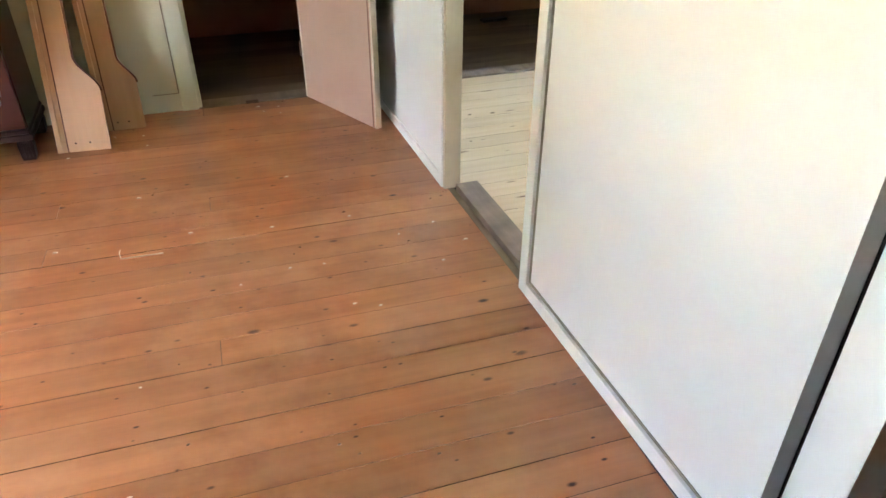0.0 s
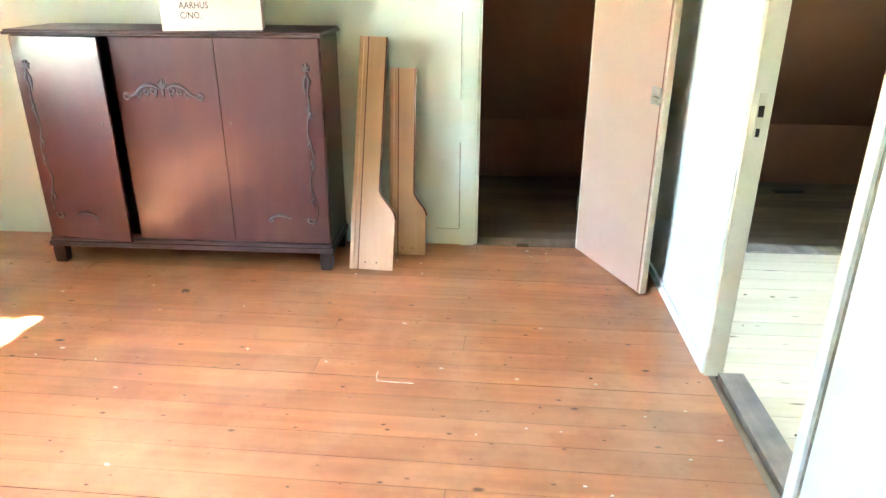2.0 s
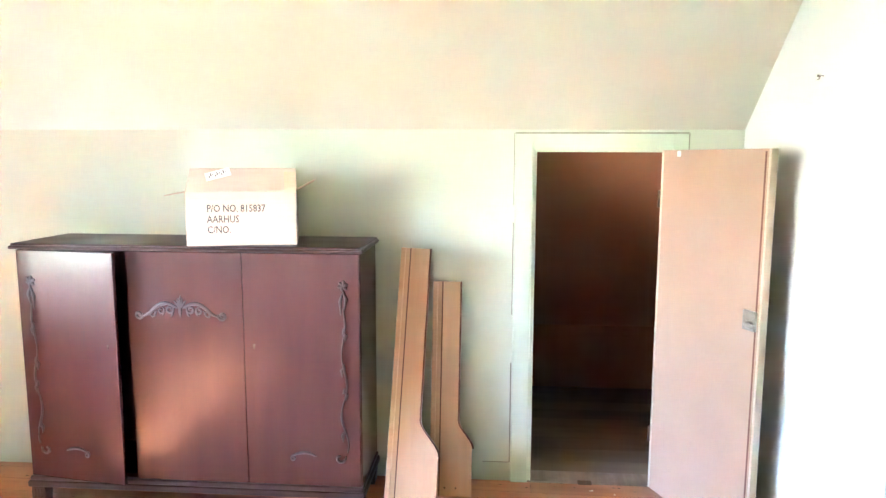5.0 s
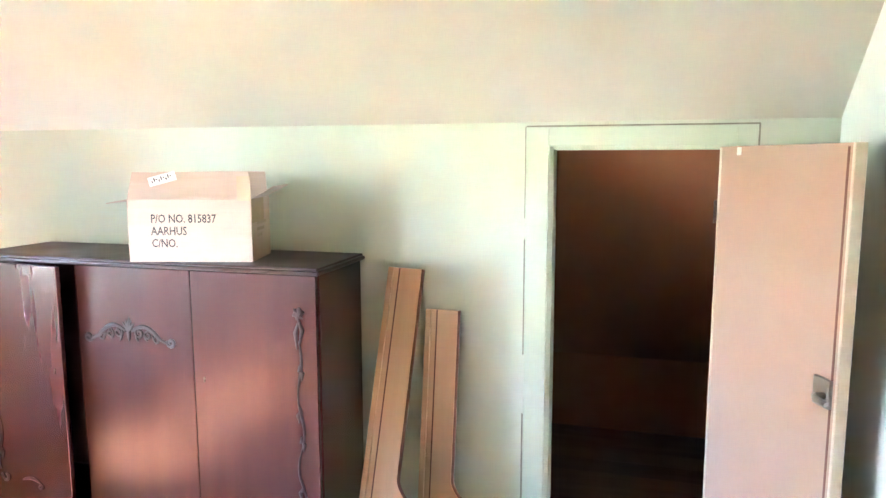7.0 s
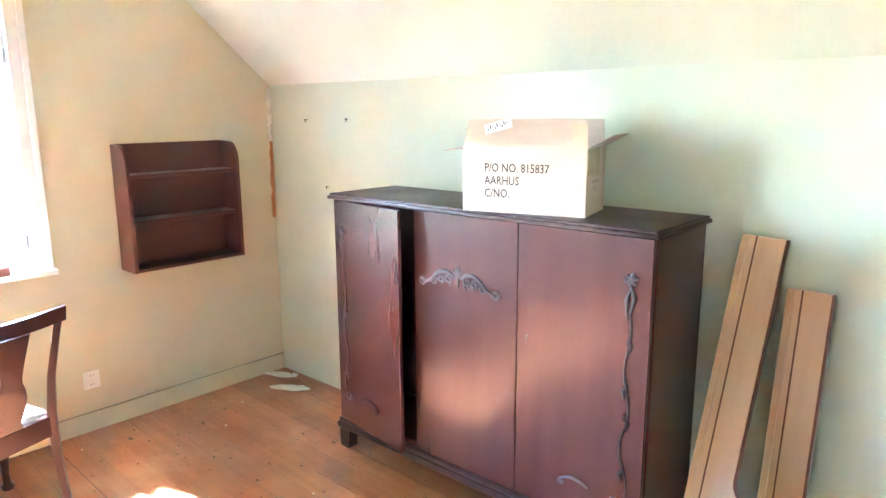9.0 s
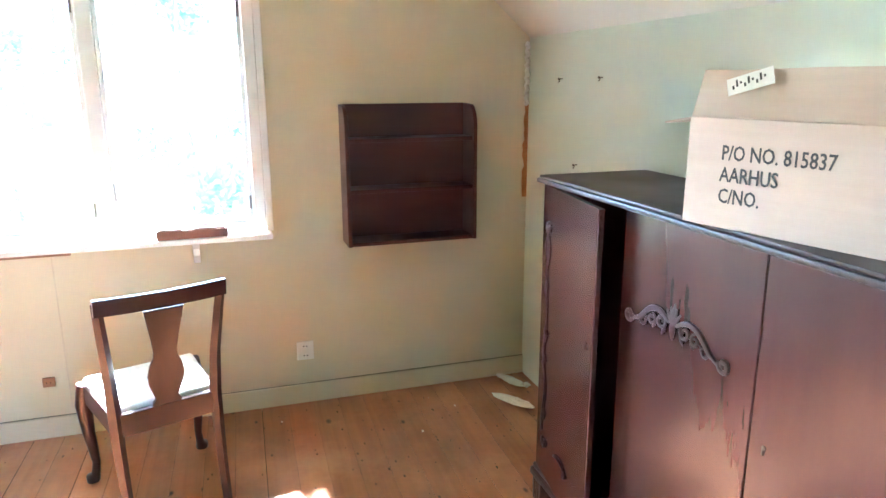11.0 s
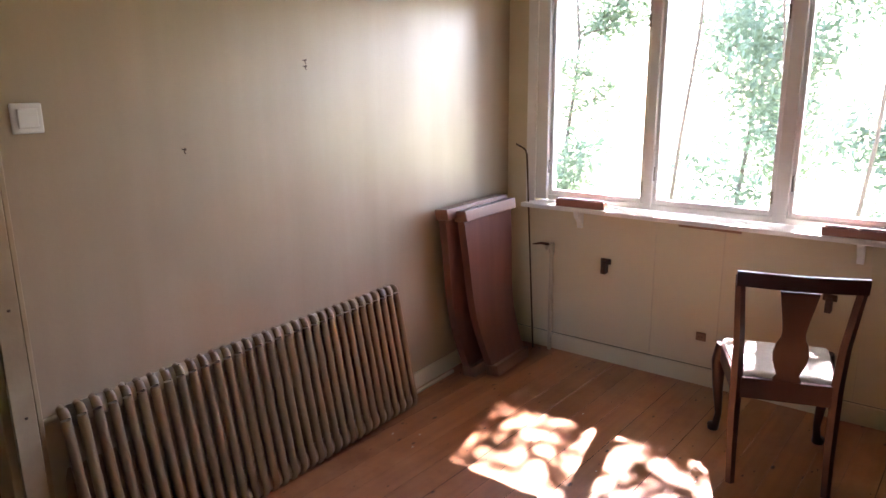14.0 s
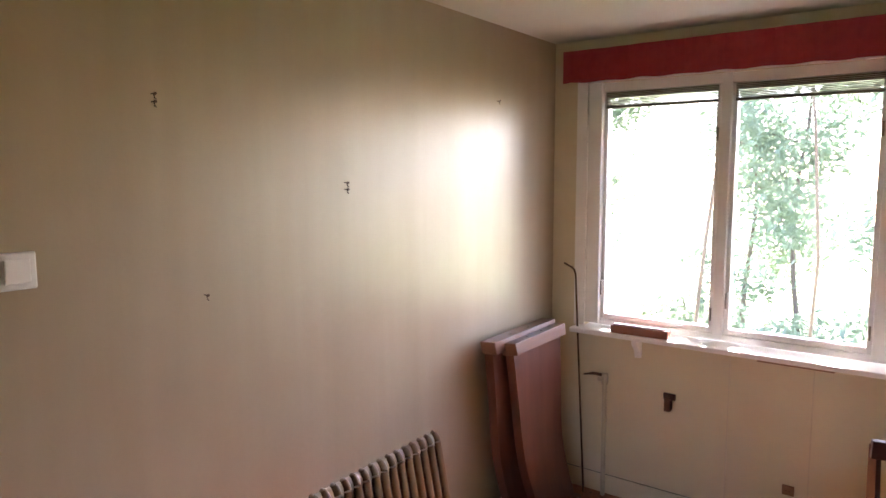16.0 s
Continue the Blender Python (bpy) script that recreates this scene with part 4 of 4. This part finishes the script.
def radiator_section():
    """A slim tube up the front, over the rounded top, down the back and round under."""
    bm = bmesh.new()
    w, c = pitch * 0.66 / 2, 0.0375
    arc = [math.pi * i / 8 for i in range(9)]
    pts = [(0, c - c * math.cos(t), RH - 0.045 + 0.033 * math.sin(t)) for t in arc] + [(0, c + c * math.cos(t), 0.045 - 0.033 * math.sin(t)) for t in arc]
    pts += [(0, 0, 0.06), (0, 0, RH - 0.05)]
    tube(bm, pts, w, 10)
    return bm


first = part("section", radiator_section(), M_RAD, rad, smooth=True)
first.location = (pitch / 2, 0, 0)
# joint rings in a paler colour that paints the highlights between the sections
ringm = bmesh.new()
tube(ringm, [(-pitch * 0.24, 0.0375, 0), (pitch * 0.24, 0.0375, 0)], 0.038, 14)
ring0 = part("joint_ring", ringm, M_RADRING, rad, "joint ring, pale for the highlights between sections", True)
ring0.location = (pitch, 0, RH - 0.042)
for i in range(RN):
    if i:
        o = new("section", first.data)
        o.parent, o.location = rad, (pitch * (i + 0.5), 0, 0)
    for z in (RH - 0.042, 0.045):
        if i and i < RN:
            o = new("joint_ring", ring0.data)
            o.parent, o.location = rad, (pitch * i, 0, z)
bm = bmesh.new()
tube(bm, [(0.01, 0.03, RH - 0.036), (-0.03, 0.03, RH - 0.036), (-0.055, 0.03, RH - 0.05), (-0.06, 0.03, RH - 0.10)], [0.013, 0.013, 0.012, 0.012], 10)
part("valve_stub", bm, M_PIPE, rad, "bent pale pipe stub", True)

# ---- bed end boards leaning in the corner ----


def bed_end(name, w, h, m, label):
    ob = thing(name, label, "board", m, "curved bed ends in the corner")
    bm = bmesh.new()
    n = 16
    prof = []
    for i in range(n + 1):
        f = i / n
        prof.append((-0.036 * math.sin(math.pi * f) - 0.010 * math.sin(2 * math.pi * f), 0.05 + (h - 0.10) * f))
    front = [[bm.verts.new((x, -y, z)) for y, z in prof] for x in (0, w)]
    back = [[bm.verts.new((x, -y + 0.042, z)) for y, z in prof] for x in (0, w)]
    for i in range(n):
        bm.faces.new((front[0][i], front[1][i], front[1][i + 1], front[0][i + 1]))
        bm.faces.new((back[1][i], back[0][i], back[0][i + 1], back[1][i + 1]))
        bm.faces.new((front[1][i], back[1][i], back[1][i + 1], front[1][i + 1]))
        bm.faces.new((back[0][i], front[0][i], front[0][i + 1], back[0][i + 1]))
    for i in (0, n):
        bm.faces.new((front[0][i], front[1][i], back[1][i], back[0][i]))
    part("panel", bm, M_BEDWOOD, ob, "bowed reddish veneer panel", True)
    bpart("top_rail", (-0.012, w + 0.01, -0.028, 0.050, h - 0.058, h), M_BEDRAIL, ob, "straight top rail", 0.004)
    bpart("bottom_rail", (-0.008, w + 0.008, -0.028, 0.045, 0.0, 0.062), M_BEDRAIL, ob, "straight bottom rail", 0.004)
    for x in (0.3, 0.6):
        bm = bmesh.new()
        tube(bm, [(w * x, 0.0, h - 0.001), (w * x, 0.0, h + 0.002)], 0.006, 8)
        part("dowel_hole", bm, M_RUST, ob)
    for piece in ob.children:
        for v in piece.data.vertices:
            v.co.x += 0.15 * max(0, 1 - v.co.z / h) * (1 - v.co.x / w)
    return ob


bl = math.degrees(math.atan2(0.15, 0.9))
bed_end("bed_end", 0.485, 0.935, pose(-1.746, 1.722, 0.006, -bl * 0.72, 0, 180 - SKEW), "front curved reddish wooden bed end leaning in the corner")
bed_end("bed_end", 0.575, 0.945, pose(-1.662, 1.622, 0.006, -bl * 0.42, 0, 180 - SKEW), "rear curved reddish wooden bed end leaning on the wall")
bm = bmesh.new()
tube(bm, [(-2.395, 1.66, 0.0), (-2.405, 1.62, 0.6), (-2.41, 1.585, 1.16), (-2.407, 1.578, 1.185), (-2.395, 1.572, 1.198), (-2.34, 1.556, 1.225)], 0.0055, 8)
tagged(part("metal_rod", bm, M_RUST, smooth=True), "thin bent metal rod leaning in the corner", "rod")
bm = bmesh.new()
tube(bm, [(-1.42, 1.515, 0.012), (-1.80, 1.500, 0.012)], 0.010, 10)
tagged(part("floor_pipe", bm, M_RADRING, smooth=True), "pale pipe lying on the floor by the wall", "pipe")

# ---- pipe stub with valve under the window ----
vp = thing("heating_pipe", "painted heating pipe with a dark valve under the window", "pipe")
bm = bmesh.new()
tube(bm, [(-2.43, 1.752, 0.0), (-2.43, 1.75, 0.62)], 0.012, 12)
part("pipe", bm, M_PIPE, vp, smooth=True)
bm = bmesh.new()
tube(bm, [(-2.43, 1.75, 0.60), (-2.43, 1.75, 0.655)], 0.017, 12)
tube(bm, [(-2.43, 1.75, 0.632), (-2.395, 1.735, 0.632)], 0.012, 10)
part("valve", bm, M_PIPE, vp, smooth=True)
bm = bmesh.new()
tube(bm, [(-2.43, 1.75, 0.645), (-2.40, 1.70, 0.655), (-2.38, 1.655, 0.648)], [0.009, 0.008, 0.004], 8)
part("lever", bm, M_RUST, vp, "dark valve lever", True)
for y, zt in ((2.078, 0.605), (3.19, 0.60)):
    br = thing("radiator_bracket", "dark iron radiator bracket fixed to the wall", "bracket", pose(XW, y, zt), "old radiator brackets")
    bpart("plate", (0, 0.012, -0.030, 0.030, -0.032, 0.0), M_RUST, br, bevel=0.003)
    bpart("hook", (0.0, 0.045, -0.014, 0.014, -0.082, -0.030), M_RUST, br, bevel=0.004)
    bpart("lip", (0.030, 0.045, -0.014, 0.014, -0.0295, -0.01), M_RUST, br, bevel=0.003)


# ---- sockets, switch, nails ----
def wall_socket(name, label, m, w, h, material, holes):
    s = thing(name, label, "socket", m)
    bpart("plate", (0, 0.010, 0, w, 0, h), material, s, bevel=0.003)
    for i in range(holes):
        z = h * (i + 0.5) / holes
        bm = bmesh.new()
        tube(bm, [(0.009, w / 2, z), (0.0125, w / 2, z)], h / holes * 0.36, 16)
        part("outlet", bm, material, s)
        for dy in (-0.008, 0.008):
            bm = bmesh.new()
            tube(bm, [(0.012, w / 2 + dy, z), (0.0135, w / 2 + dy, z)], 0.003, 8)
            part("pin_hole", bm, M_SHADE, s)
    return s


wall_socket("wall_socket", "white double wall socket low on the cream wall", pose(XW, 3.708, 0.226), 0.082, 0.095, M_PLASTIC, 2)
wall_socket("old_socket", "small old brown socket on the wall below the window", pose(XW, 2.600, 0.243), 0.05, 0.045, M_BROWNPL, 1)
sw = thing("light_switch", "white square rocker light switch on the beige wall", "switch", pose(0.156, YS - 0.011, 1.437))
bpart("plate", (0, 0.084, 0, 0.011, 0, 0.084), M_PLASTIC, sw, bevel=0.005)
bpart("rocker", (0.014, 0.070, 0.0105, 0.017, 0.014, 0.070), M_PLASTIC, sw, bevel=0.004)


def nail(name, m, label, r=0.0027):
    bm = bmesh.new()
    tube(bm, [(0, 0, 0), (0, -0.018, 0)], r * 0.6, 6)
    tube(bm, [(0, -0.018, 0), (0, -0.021, 0)], r * 1.5, 8)
    tube(bm, [(0, -0.012, 0), (0, -0.016, -0.012), (0, -0.022, -0.014)], r * 0.6, 6)
    ob = tagged(part(name, bm, M_RUST), label, "nail", "nails in the walls")
    ob.matrix_basis = m
    return ob


for x, z in ((-2.109, 1.564), (-1.76, 1.569), (-1.942, 1.197)):
    nail("wall_hook", pose(x, YN, z), "small iron hook in the green wall", 0.0032)
for x, z in ((-0.280, 1.355), (-0.853, 1.635), (-0.853, 1.658), (-1.866, 2.012), (-0.149, 1.874), (-0.149, 1.894)):
    nail("wall_nail", pose(x, YS + (x - SX0) * 0.0423, z, 0, 0, 180), "rusty nail in the beige wall")
nail("wall_nail", pose(XE, 4.17, 1.92, 0, 0, -90), "rusty nail in the white wall")
hook = bmesh.new()
tube(hook, [(0, 0, 0), (0, 0, -0.018), (0.014, 0, -0.026), (0.018, 0, -0.040), (0.006, 0, -0.052), (-0.010, 0, -0.046)], 0.0025, 8)
ho = tagged(part("ceiling_hook", hook, M_RUST, smooth=True), "small dark metal hook in the ceiling", "hook")
ho.location = (-1.90, 2.64, CEIL)

# ---- valance and blinds ----
bm = bmesh.new()
NV = 60
rows = []
for i in range(NV + 1):
    y = 1.515 + (3.78 - 1.515) * i / NV
    x = -2.37 + 0.004 * math.sin(i * 1.9) + 0.003 * math.sin(i * 0.7)
    rows.append([bm.verts.new(p) for p in ((x, y, 2.132 + 0.003 * math.sin(i * 1.3)), (x, y, 2.288), (x - 0.008, y, 2.288), (x - 0.008, y, 2.132 + 0.003 * math.sin(i * 1.3)))])
for a, b in zip(rows, rows[1:]):
    for k in range(4):
        bm.faces.new((a[k], a[(k + 1) % 4], b[(k + 1) % 4], b[k]))
bm.faces.new(rows[0])
bm.faces.new(rows[-1][::-1])
val = thing("valance", "dark red fabric curtain valance above the window", "valance")
part("fabric", bm, M_RED, val)
bpart("board", (XW + 0.0, -2.381, 1.52, 3.775, 2.262, 2.280), M_MAHOG_DK, val, "wooden valance board", 0.002)
for (a0, a1), (b0, b1) in zip(posts, posts[1:]):
    bl_ob = thing("venetian_blind", "dark olive venetian blind pulled up at the window top", "blind", group="window blinds")
    bpart("head_rail", (XW - 0.034, XW - 0.012, a1 + 0.012, b0 - 0.012, 2.085, 2.110), M_BLIND, bl_ob, bevel=0.002)
    for k in range(9):
        bpart("slat", (XW - 0.036, XW - 0.010, a1 + 0.014, b0 - 0.014, 2.020 + 0.0072 * k, 2.0232 + 0.0072 * k), M_BLIND, bl_ob, bevel=0, m=None)
    bpart("bottom_rail", (XW - 0.036, XW - 0.010, a1 + 0.014, b0 - 0.014, 2.006, 2.018), M_BLIND, bl_ob, bevel=0.002)

# ---- blocks on the sill ----
for y0, y1, x in ((1.80, 2.085, -2.400), (3.135, 3.43, -2.396)):
    blk = thing("wooden_block", "reddish brown wooden block lying on the window sill", "block", pose(x, (y0 + y1) / 2, 0.8895, 0, 0, 3), "blocks on the sill")
    bpart("block", (-0.024, 0.024, -(y1 - y0) / 2, (y1 - y0) / 2, 0, 0.040), M_BLOCK, blk, bevel=0.003)
    bpart("top_strip", (-0.018, 0.018, -(y1 - y0) / 2 + 0.01, (y1 - y0) / 2 - 0.01, 0.040, 0.046), M_BEDRAIL, blk, bevel=0.001)

# ---- torn corner, plaster crumbs, specks ----
rng = random.Random(5)
bm = bmesh.new()
n = 18
pts_l = [(0.022 + rng.uniform(-0.007, 0.007), 0.975 + 0.48 * i / n) for i in range(n + 1)]
vs = [bm.verts.new((XW + 0.004, YN - w, z)) for w, z in pts_l] + [bm.verts.new((XW + 0.004, YN - 0.0, z)) for w, z in reversed(pts_l)]
f = bm.faces.new(vs)
ext = bmesh.ops.extrude_face_region(bm, geom=[f])
bmesh.ops.translate(bm, vec=(-0.006, 0, 0), verts=[g for g in ext["geom"] if isinstance(g, bmesh.types.BMVert)])
tagged(part("torn_wallpaper", bm, M_TORN), "torn corner strip showing bare brown board", "torn wallpaper")
bm = bmesh.new()
n = 26
pts = []
for i in range(n):
    f = i / (n - 1)
    pts.append((XW + 0.006 + 0.006 * math.sin(i * 1.7), YN - 0.014 - 0.006 * math.sin(i * 2.3), 1.74 - 0.30 * f))
tube(bm, pts, [0.008 + 0.005 * abs(math.sin(i * 1.1)) for i in range(n)], 6)
tagged(part("peeling_corner_strip", bm, M_PLASTER), "crumbling paper strip peeling from the wall corner", "peeling strip")


def crumb(name, pts, rad, label, material, cat):
    bm = bmesh.new()
    for (x, y), (l, w, a) in zip(pts, rad):
        r = bmesh.ops.create_icosphere(bm, subdivisions=3, radius=0.5)
        bmesh.ops.transform(bm, matrix=pose(x, y, 0.012, 0, 0, a) @ Matrix.Diagonal((l, w, 0.028, 1)), verts=r["verts"])
        for v in r["verts"]:
            k = noise.noise(v.co * 34) * 0.026 + noise.noise(v.co * 90) * 0.008
            v.co += Vector((k, k * 0.6, k * 0.3))
            v.co.z = max(0.001, v.co.z)
    return tagged(part(name, bm, material), label, cat, "plaster pieces in the corner")


crumb("plaster_piece", [(-2.36, 4.80)], [(0.20, 0.055, 20)], "broken white plaster piece on the floor in the corner", M_PLASTER, "plaster")
crumb("plaster_piece", [(-2.13, 4.72)], [(0.25, 0.06, 32)], "long broken white plaster piece on the floor", M_PLASTER, "plaster")
crumb("plaster_piece", [(-2.27, 4.86)], [(0.06, 0.03, -10)], "small dark-edged plaster piece on the floor", M_PLASTER, "plaster")
bm = bmesh.new()
for k in range(6):
    r = bmesh.ops.create_icosphere(bm, subdivisions=1, radius=0.012)
    bmesh.ops.transform(bm, matrix=pose(-0.50 + rng.uniform(-0.012, 0.012), 4.152 + rng.uniform(-0.012, 0.012), 0.005, 0, 0, 40 * k) @ Matrix.Diagonal((1.2, 0.6, 0.4, 1)), verts=r["verts"])
tagged(part("dirt_crumb", bm, M_DIRT), "small brown crumb of dirt on the floor", "dirt")
bm = bmesh.new()
tube(bm, [(0.60, 3.412, 0.003), (0.66, 3.404, 0.006), (0.745, 3.405, 0.003)], 0.0018, 6)
tube(bm, [(0.598, 3.412, 0.003), (0.590, 3.45, 0.006), (0.592, 3.478, 0.003)], 0.0015, 6)
tagged(part("wood_shaving", bm, M_SPECK), "thin pale wood shaving curled on the floor", "shaving")


def chips(name, spots, material, label, seed, smin, smax):
    r = random.Random(seed)
    bm = bmesh.new()
    for x, y in spots:
        a, s = r.uniform(0, 6.28), r.uniform(smin, smax)
        ring = []
        for k in range(6):
            t = a + k * math.pi / 3
            rad_ = s * r.uniform(0.5, 1.2)
            ring.append((x + rad_ * math.cos(t) * 1.5, y + rad_ * math.sin(t) * 0.7))
        lo = [bm.verts.new((px, py, 0.0012)) for px, py in ring]
        hi = [bm.verts.new((x + (px - x) * 0.8, y + (py - y) * 0.8, 0.0035)) for px, py in ring]
        bm.faces.new(hi)
        for k in range(6):
            bm.faces.new((lo[k], lo[(k + 1) % 6], hi[(k + 1) % 6], hi[k]))
    return tagged(part(name, bm, material), label, "crumbs", kind="stuff")


def spots_in(n, x0, x1, y0, y1, seed):
    r = random.Random(seed)
    return [(r.uniform(x0, x1), r.uniform(y0, y1)) for _ in range(n)]


chips("floor_specks", [(1.353, 2.863), (1.365, 4.698), (0.65, 3.9), (1.0, 3.1), (1.28, 3.9)] + spots_in(60, XW + 0.1, XE - 0.05, YS + 0.05, YN - 0.05, 3), M_SPECK, "pale specks of paint and plaster on the floor", 3, 0.003, 0.008)
chips("floor_dirt", [(1.40, 4.87), (1.18, 4.86)] + spots_in(110, XW + 0.1, XE - 0.05, YS + 0.05, YN - 0.05, 8), M_DIRT, "dark crumbs scattered over the floor", 8, 0.002, 0.006)
chips("corner_dirt", spots_in(26, -2.35, -1.2, 3.5, 4.6, 31), M_DIRT, "dark crumbs on the floor near the corner", 31, 0.003, 0.008)
chips("floor_specks_far", spots_in(25, XE + 0.2, 3.4, 2.2, YN - 0.1, 12), M_DIRT, "dark crumbs on the second room floor", 12, 0.003, 0.010)
bm = bmesh.new()
box(bm, 1.20, 1.27, YN - 0.03, YN + 0.01, 0.005, 0.012, bevel=0.003)
tagged(part("wood_splinter", bm, M_DIRT), "dark wood splinter at the threshold", "splinter")
# dark slab laid on the boards in place of a dark slot
bm = bmesh.new()
box(bm, -0.11, 0.11, -0.035, 0.035, 0.0, 0.02, bevel=0.006, m=pose(3.25, 6.15, 0.0, 0, 0, 8))
tagged(part("dark_board_piece", bm, M_BLACK), "small blackened slab standing in for a dark slot in the attic floor", "board")

# ---- banister on the landing ----
ban = thing("banister", "black-painted stair banister on the dark landing", "banister", kind="")
bpart("newel_post", (0.225, 0.285, 0.76, 0.82, 0, 1.08), M_BLACK, ban, bevel=0.006)
bpart("newel_cap", (0.210, 0.300, 0.745, 0.835, 1.081, 1.105), M_BLACK, ban, bevel=0.006)
bm = bmesh.new()
tube(bm, [(0.285, 0.79, 1.02), (0.75, 0.55, 1.12), (1.5, 0.1, 1.30)], 0.035, 8)
part("handrail", bm, M_BLACK, ban)
bpart("infill_panel", (0.0, 1.3, -0.008, 0.008, 0.05, 0.93), M_HARDBOARD, ban, "brown hardboard infill", 0.002, m=pose(0.27, 0.785, 0, 0, 0, -29))

# ---- outside: ground, trees ----
solid("ground", [(-60, 60, -60, 60, GROUND - 0.2, GROUND)], M_GRASS, "green meadow ground round the house")
solid("wall_lower", [(XW - 0.22, EX + 0.2, HY - 0.1, EAVE_Y + 0.3, GROUND, -0.125)], M_BRICK, "rendered lower storey of the house")


def tree(x, y, h, crown_z, spread, leaves, seed, size=0.09, trunk_r=0.13, squash=1.0):
    r = random.Random(seed)
    tr = thing("tree", "leafy green tree with a grey-brown trunk behind the window", "tree", pose(x, y, GROUND), "trees outside")
    bm = bmesh.new()
    pts = [Vector((0.12 * math.sin(i * 0.9 + seed), 0.12 * math.cos(i * 1.1 + seed), h * i / 9)) for i in range(10)]
    tube(bm, pts, [trunk_r * (1 - 0.085 * i) for i in range(10)], 9)
    tips = []
    for k in range(16):
        z = crown_z + (h - crown_z) * r.uniform(-0.1, 0.9)
        a = r.uniform(0, 6.28)
        l = spread * r.uniform(0.5, 1.0)
        b = pts[min(9, int(z / h * 9))]
        p0 = Vector((b.x, b.y, z))
        p1 = p0 + Vector((math.cos(a), math.sin(a), 0.25)) * l * 0.5
        p2 = p0 + Vector((math.cos(a), math.sin(a), 0.35)) * l
        tube(bm, [p0, p1, p2], [trunk_r * 0.28, trunk_r * 0.18, 0.01], 6)
        tips += [p0.lerp(p1, 0.7), p1, p1.lerp(p2, 0.5), p2, p2 + Vector((0, 0, 0.25))]
    part("trunk", bm, M_BARK, tr, smooth=True)
    verts, faces = [], []
    for k in range(leaves):
        c = r.choice(tips) + Vector((r.gauss(0, 1), r.gauss(0, 1), r.gauss(0, 0.7) * squash)) * spread * 0.16
        u = Vector((r.gauss(0, 1), r.gauss(0, 1), r.gauss(0, 1))).normalized()
        v = u.orthogonal().normalized()
        s = size * r.uniform(0.6, 1.3)
        i0 = len(verts)
        verts += [c - u * s, c + v * s * 0.5 + u * s * 0.1, c + u * s, c - v * s * 0.5 + u * s * 0.1]
        faces.append((i0, i0 + 1, i0 + 2, i0 + 3))
    me = bpy.data.meshes.new("crown")
    me.from_pydata([tuple(v) for v in verts], [], faces)
    me.materials.append(M_FOLIAGE)
    cr = new("crown", me)
    cr.parent = tr
    return tr


# first three: crowns above the view, added on the sun's path to dapple it
tree(-7.0, 0.9, 11.4, 8.0, 1.8, 4100, 1, 0.055, 0.028)
tree(-6.9, 2.75, 11.6, 8.2, 1.7, 3900, 2, 0.055, 0.028)
tree(-6.45, 1.95, 11.2, 8.1, 1.2, 1650, 3, 0.05, 0.022)
tree(-13.0, 2.9, 9.0, 1.6, 1.9, 7600, 4, 0.088, 0.055)
tree(-16.0, 0.2, 10.0, 1.8, 2.3, 8200, 6, 0.096, 0.066)
tree(-16.5, -5.5, 10.0, 1.8, 2.4, 7000, 7, 0.10, 0.077)
tree(-19.0, 4.2, 10.5, 1.6, 2.6, 9000, 8, 0.105, 0.072)
tree(-21.0, -2.0, 11.0, 1.6, 2.8, 9000, 9, 0.11, 0.083)
for k, (x, y) in enumerate(((-15.0, 3.4), (-17.5, -2.6), (-14.5, 0.9), (-18.5, 2.2))):
    rr = random.Random(40 + k)
    sh = thing("shrub", "low green shrub at the edge of the trees", "shrub", pose(x, y, GROUND), "shrubs outside")
    verts, faces = [], []
    for i in range(1300):
        a, rad_ = rr.uniform(0, 6.28), 1.4 * math.sqrt(rr.random())
        z = rr.uniform(0.05, 1.9) * (1 - 0.4 * rad_ / 1.4)
        c = Vector((rad_ * math.cos(a), rad_ * math.sin(a), z))
        u = Vector((rr.gauss(0, 1), rr.gauss(0, 1), rr.gauss(0, 1))).normalized()
        v = u.orthogonal().normalized()
        s = rr.uniform(0.08, 0.16)
        i0 = len(verts)
        verts += [tuple(c - u * s), tuple(c + v * s * 0.5), tuple(c + u * s), tuple(c - v * s * 0.5)]
        faces.append((i0, i0 + 1, i0 + 2, i0 + 3))
    me = bpy.data.meshes.new("foliage")
    me.from_pydata(verts, [], faces)
    me.materials.append(M_FOLIAGE)
    fo = new("foliage", me)
    fo.parent = sh
    bm = bmesh.new()
    for j in range(5):
        tube(bm, [(0, 0, 0), (0.25 * math.cos(j * 1.3), 0.25 * math.sin(j * 1.3), 0.7), (0.5 * math.cos(j * 1.3), 0.5 * math.sin(j * 1.3), 1.3)], [0.03, 0.02, 0.008], 6)
    part("stem", bm, M_BARK, sh)

# ---- floors, board by board ----
planks("floor", XW - 0.08, XE + 0.004, 2.48 - 10 * PLANK, 2.48 + 20 * PLANK, M_FLOOR, "worn orange-brown lacquered pine floorboards",
       joint=[-1.2, -0.4, 0.3, 0.9], turn=-1.5, open_seams=(6, 9, 11, 17))
planks("floor_far", XE + 0.067, EX, YS, YN, M_FLOOR2, "bright bare pine floorboards of the second room")
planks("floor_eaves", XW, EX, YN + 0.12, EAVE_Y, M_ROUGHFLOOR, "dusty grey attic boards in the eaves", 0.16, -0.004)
planks("floor_landing", HX, 3.0, HY, 1.33, M_FLOOR, "worn landing floorboards", lift=-0.004, joint=[0.2, 1.1])
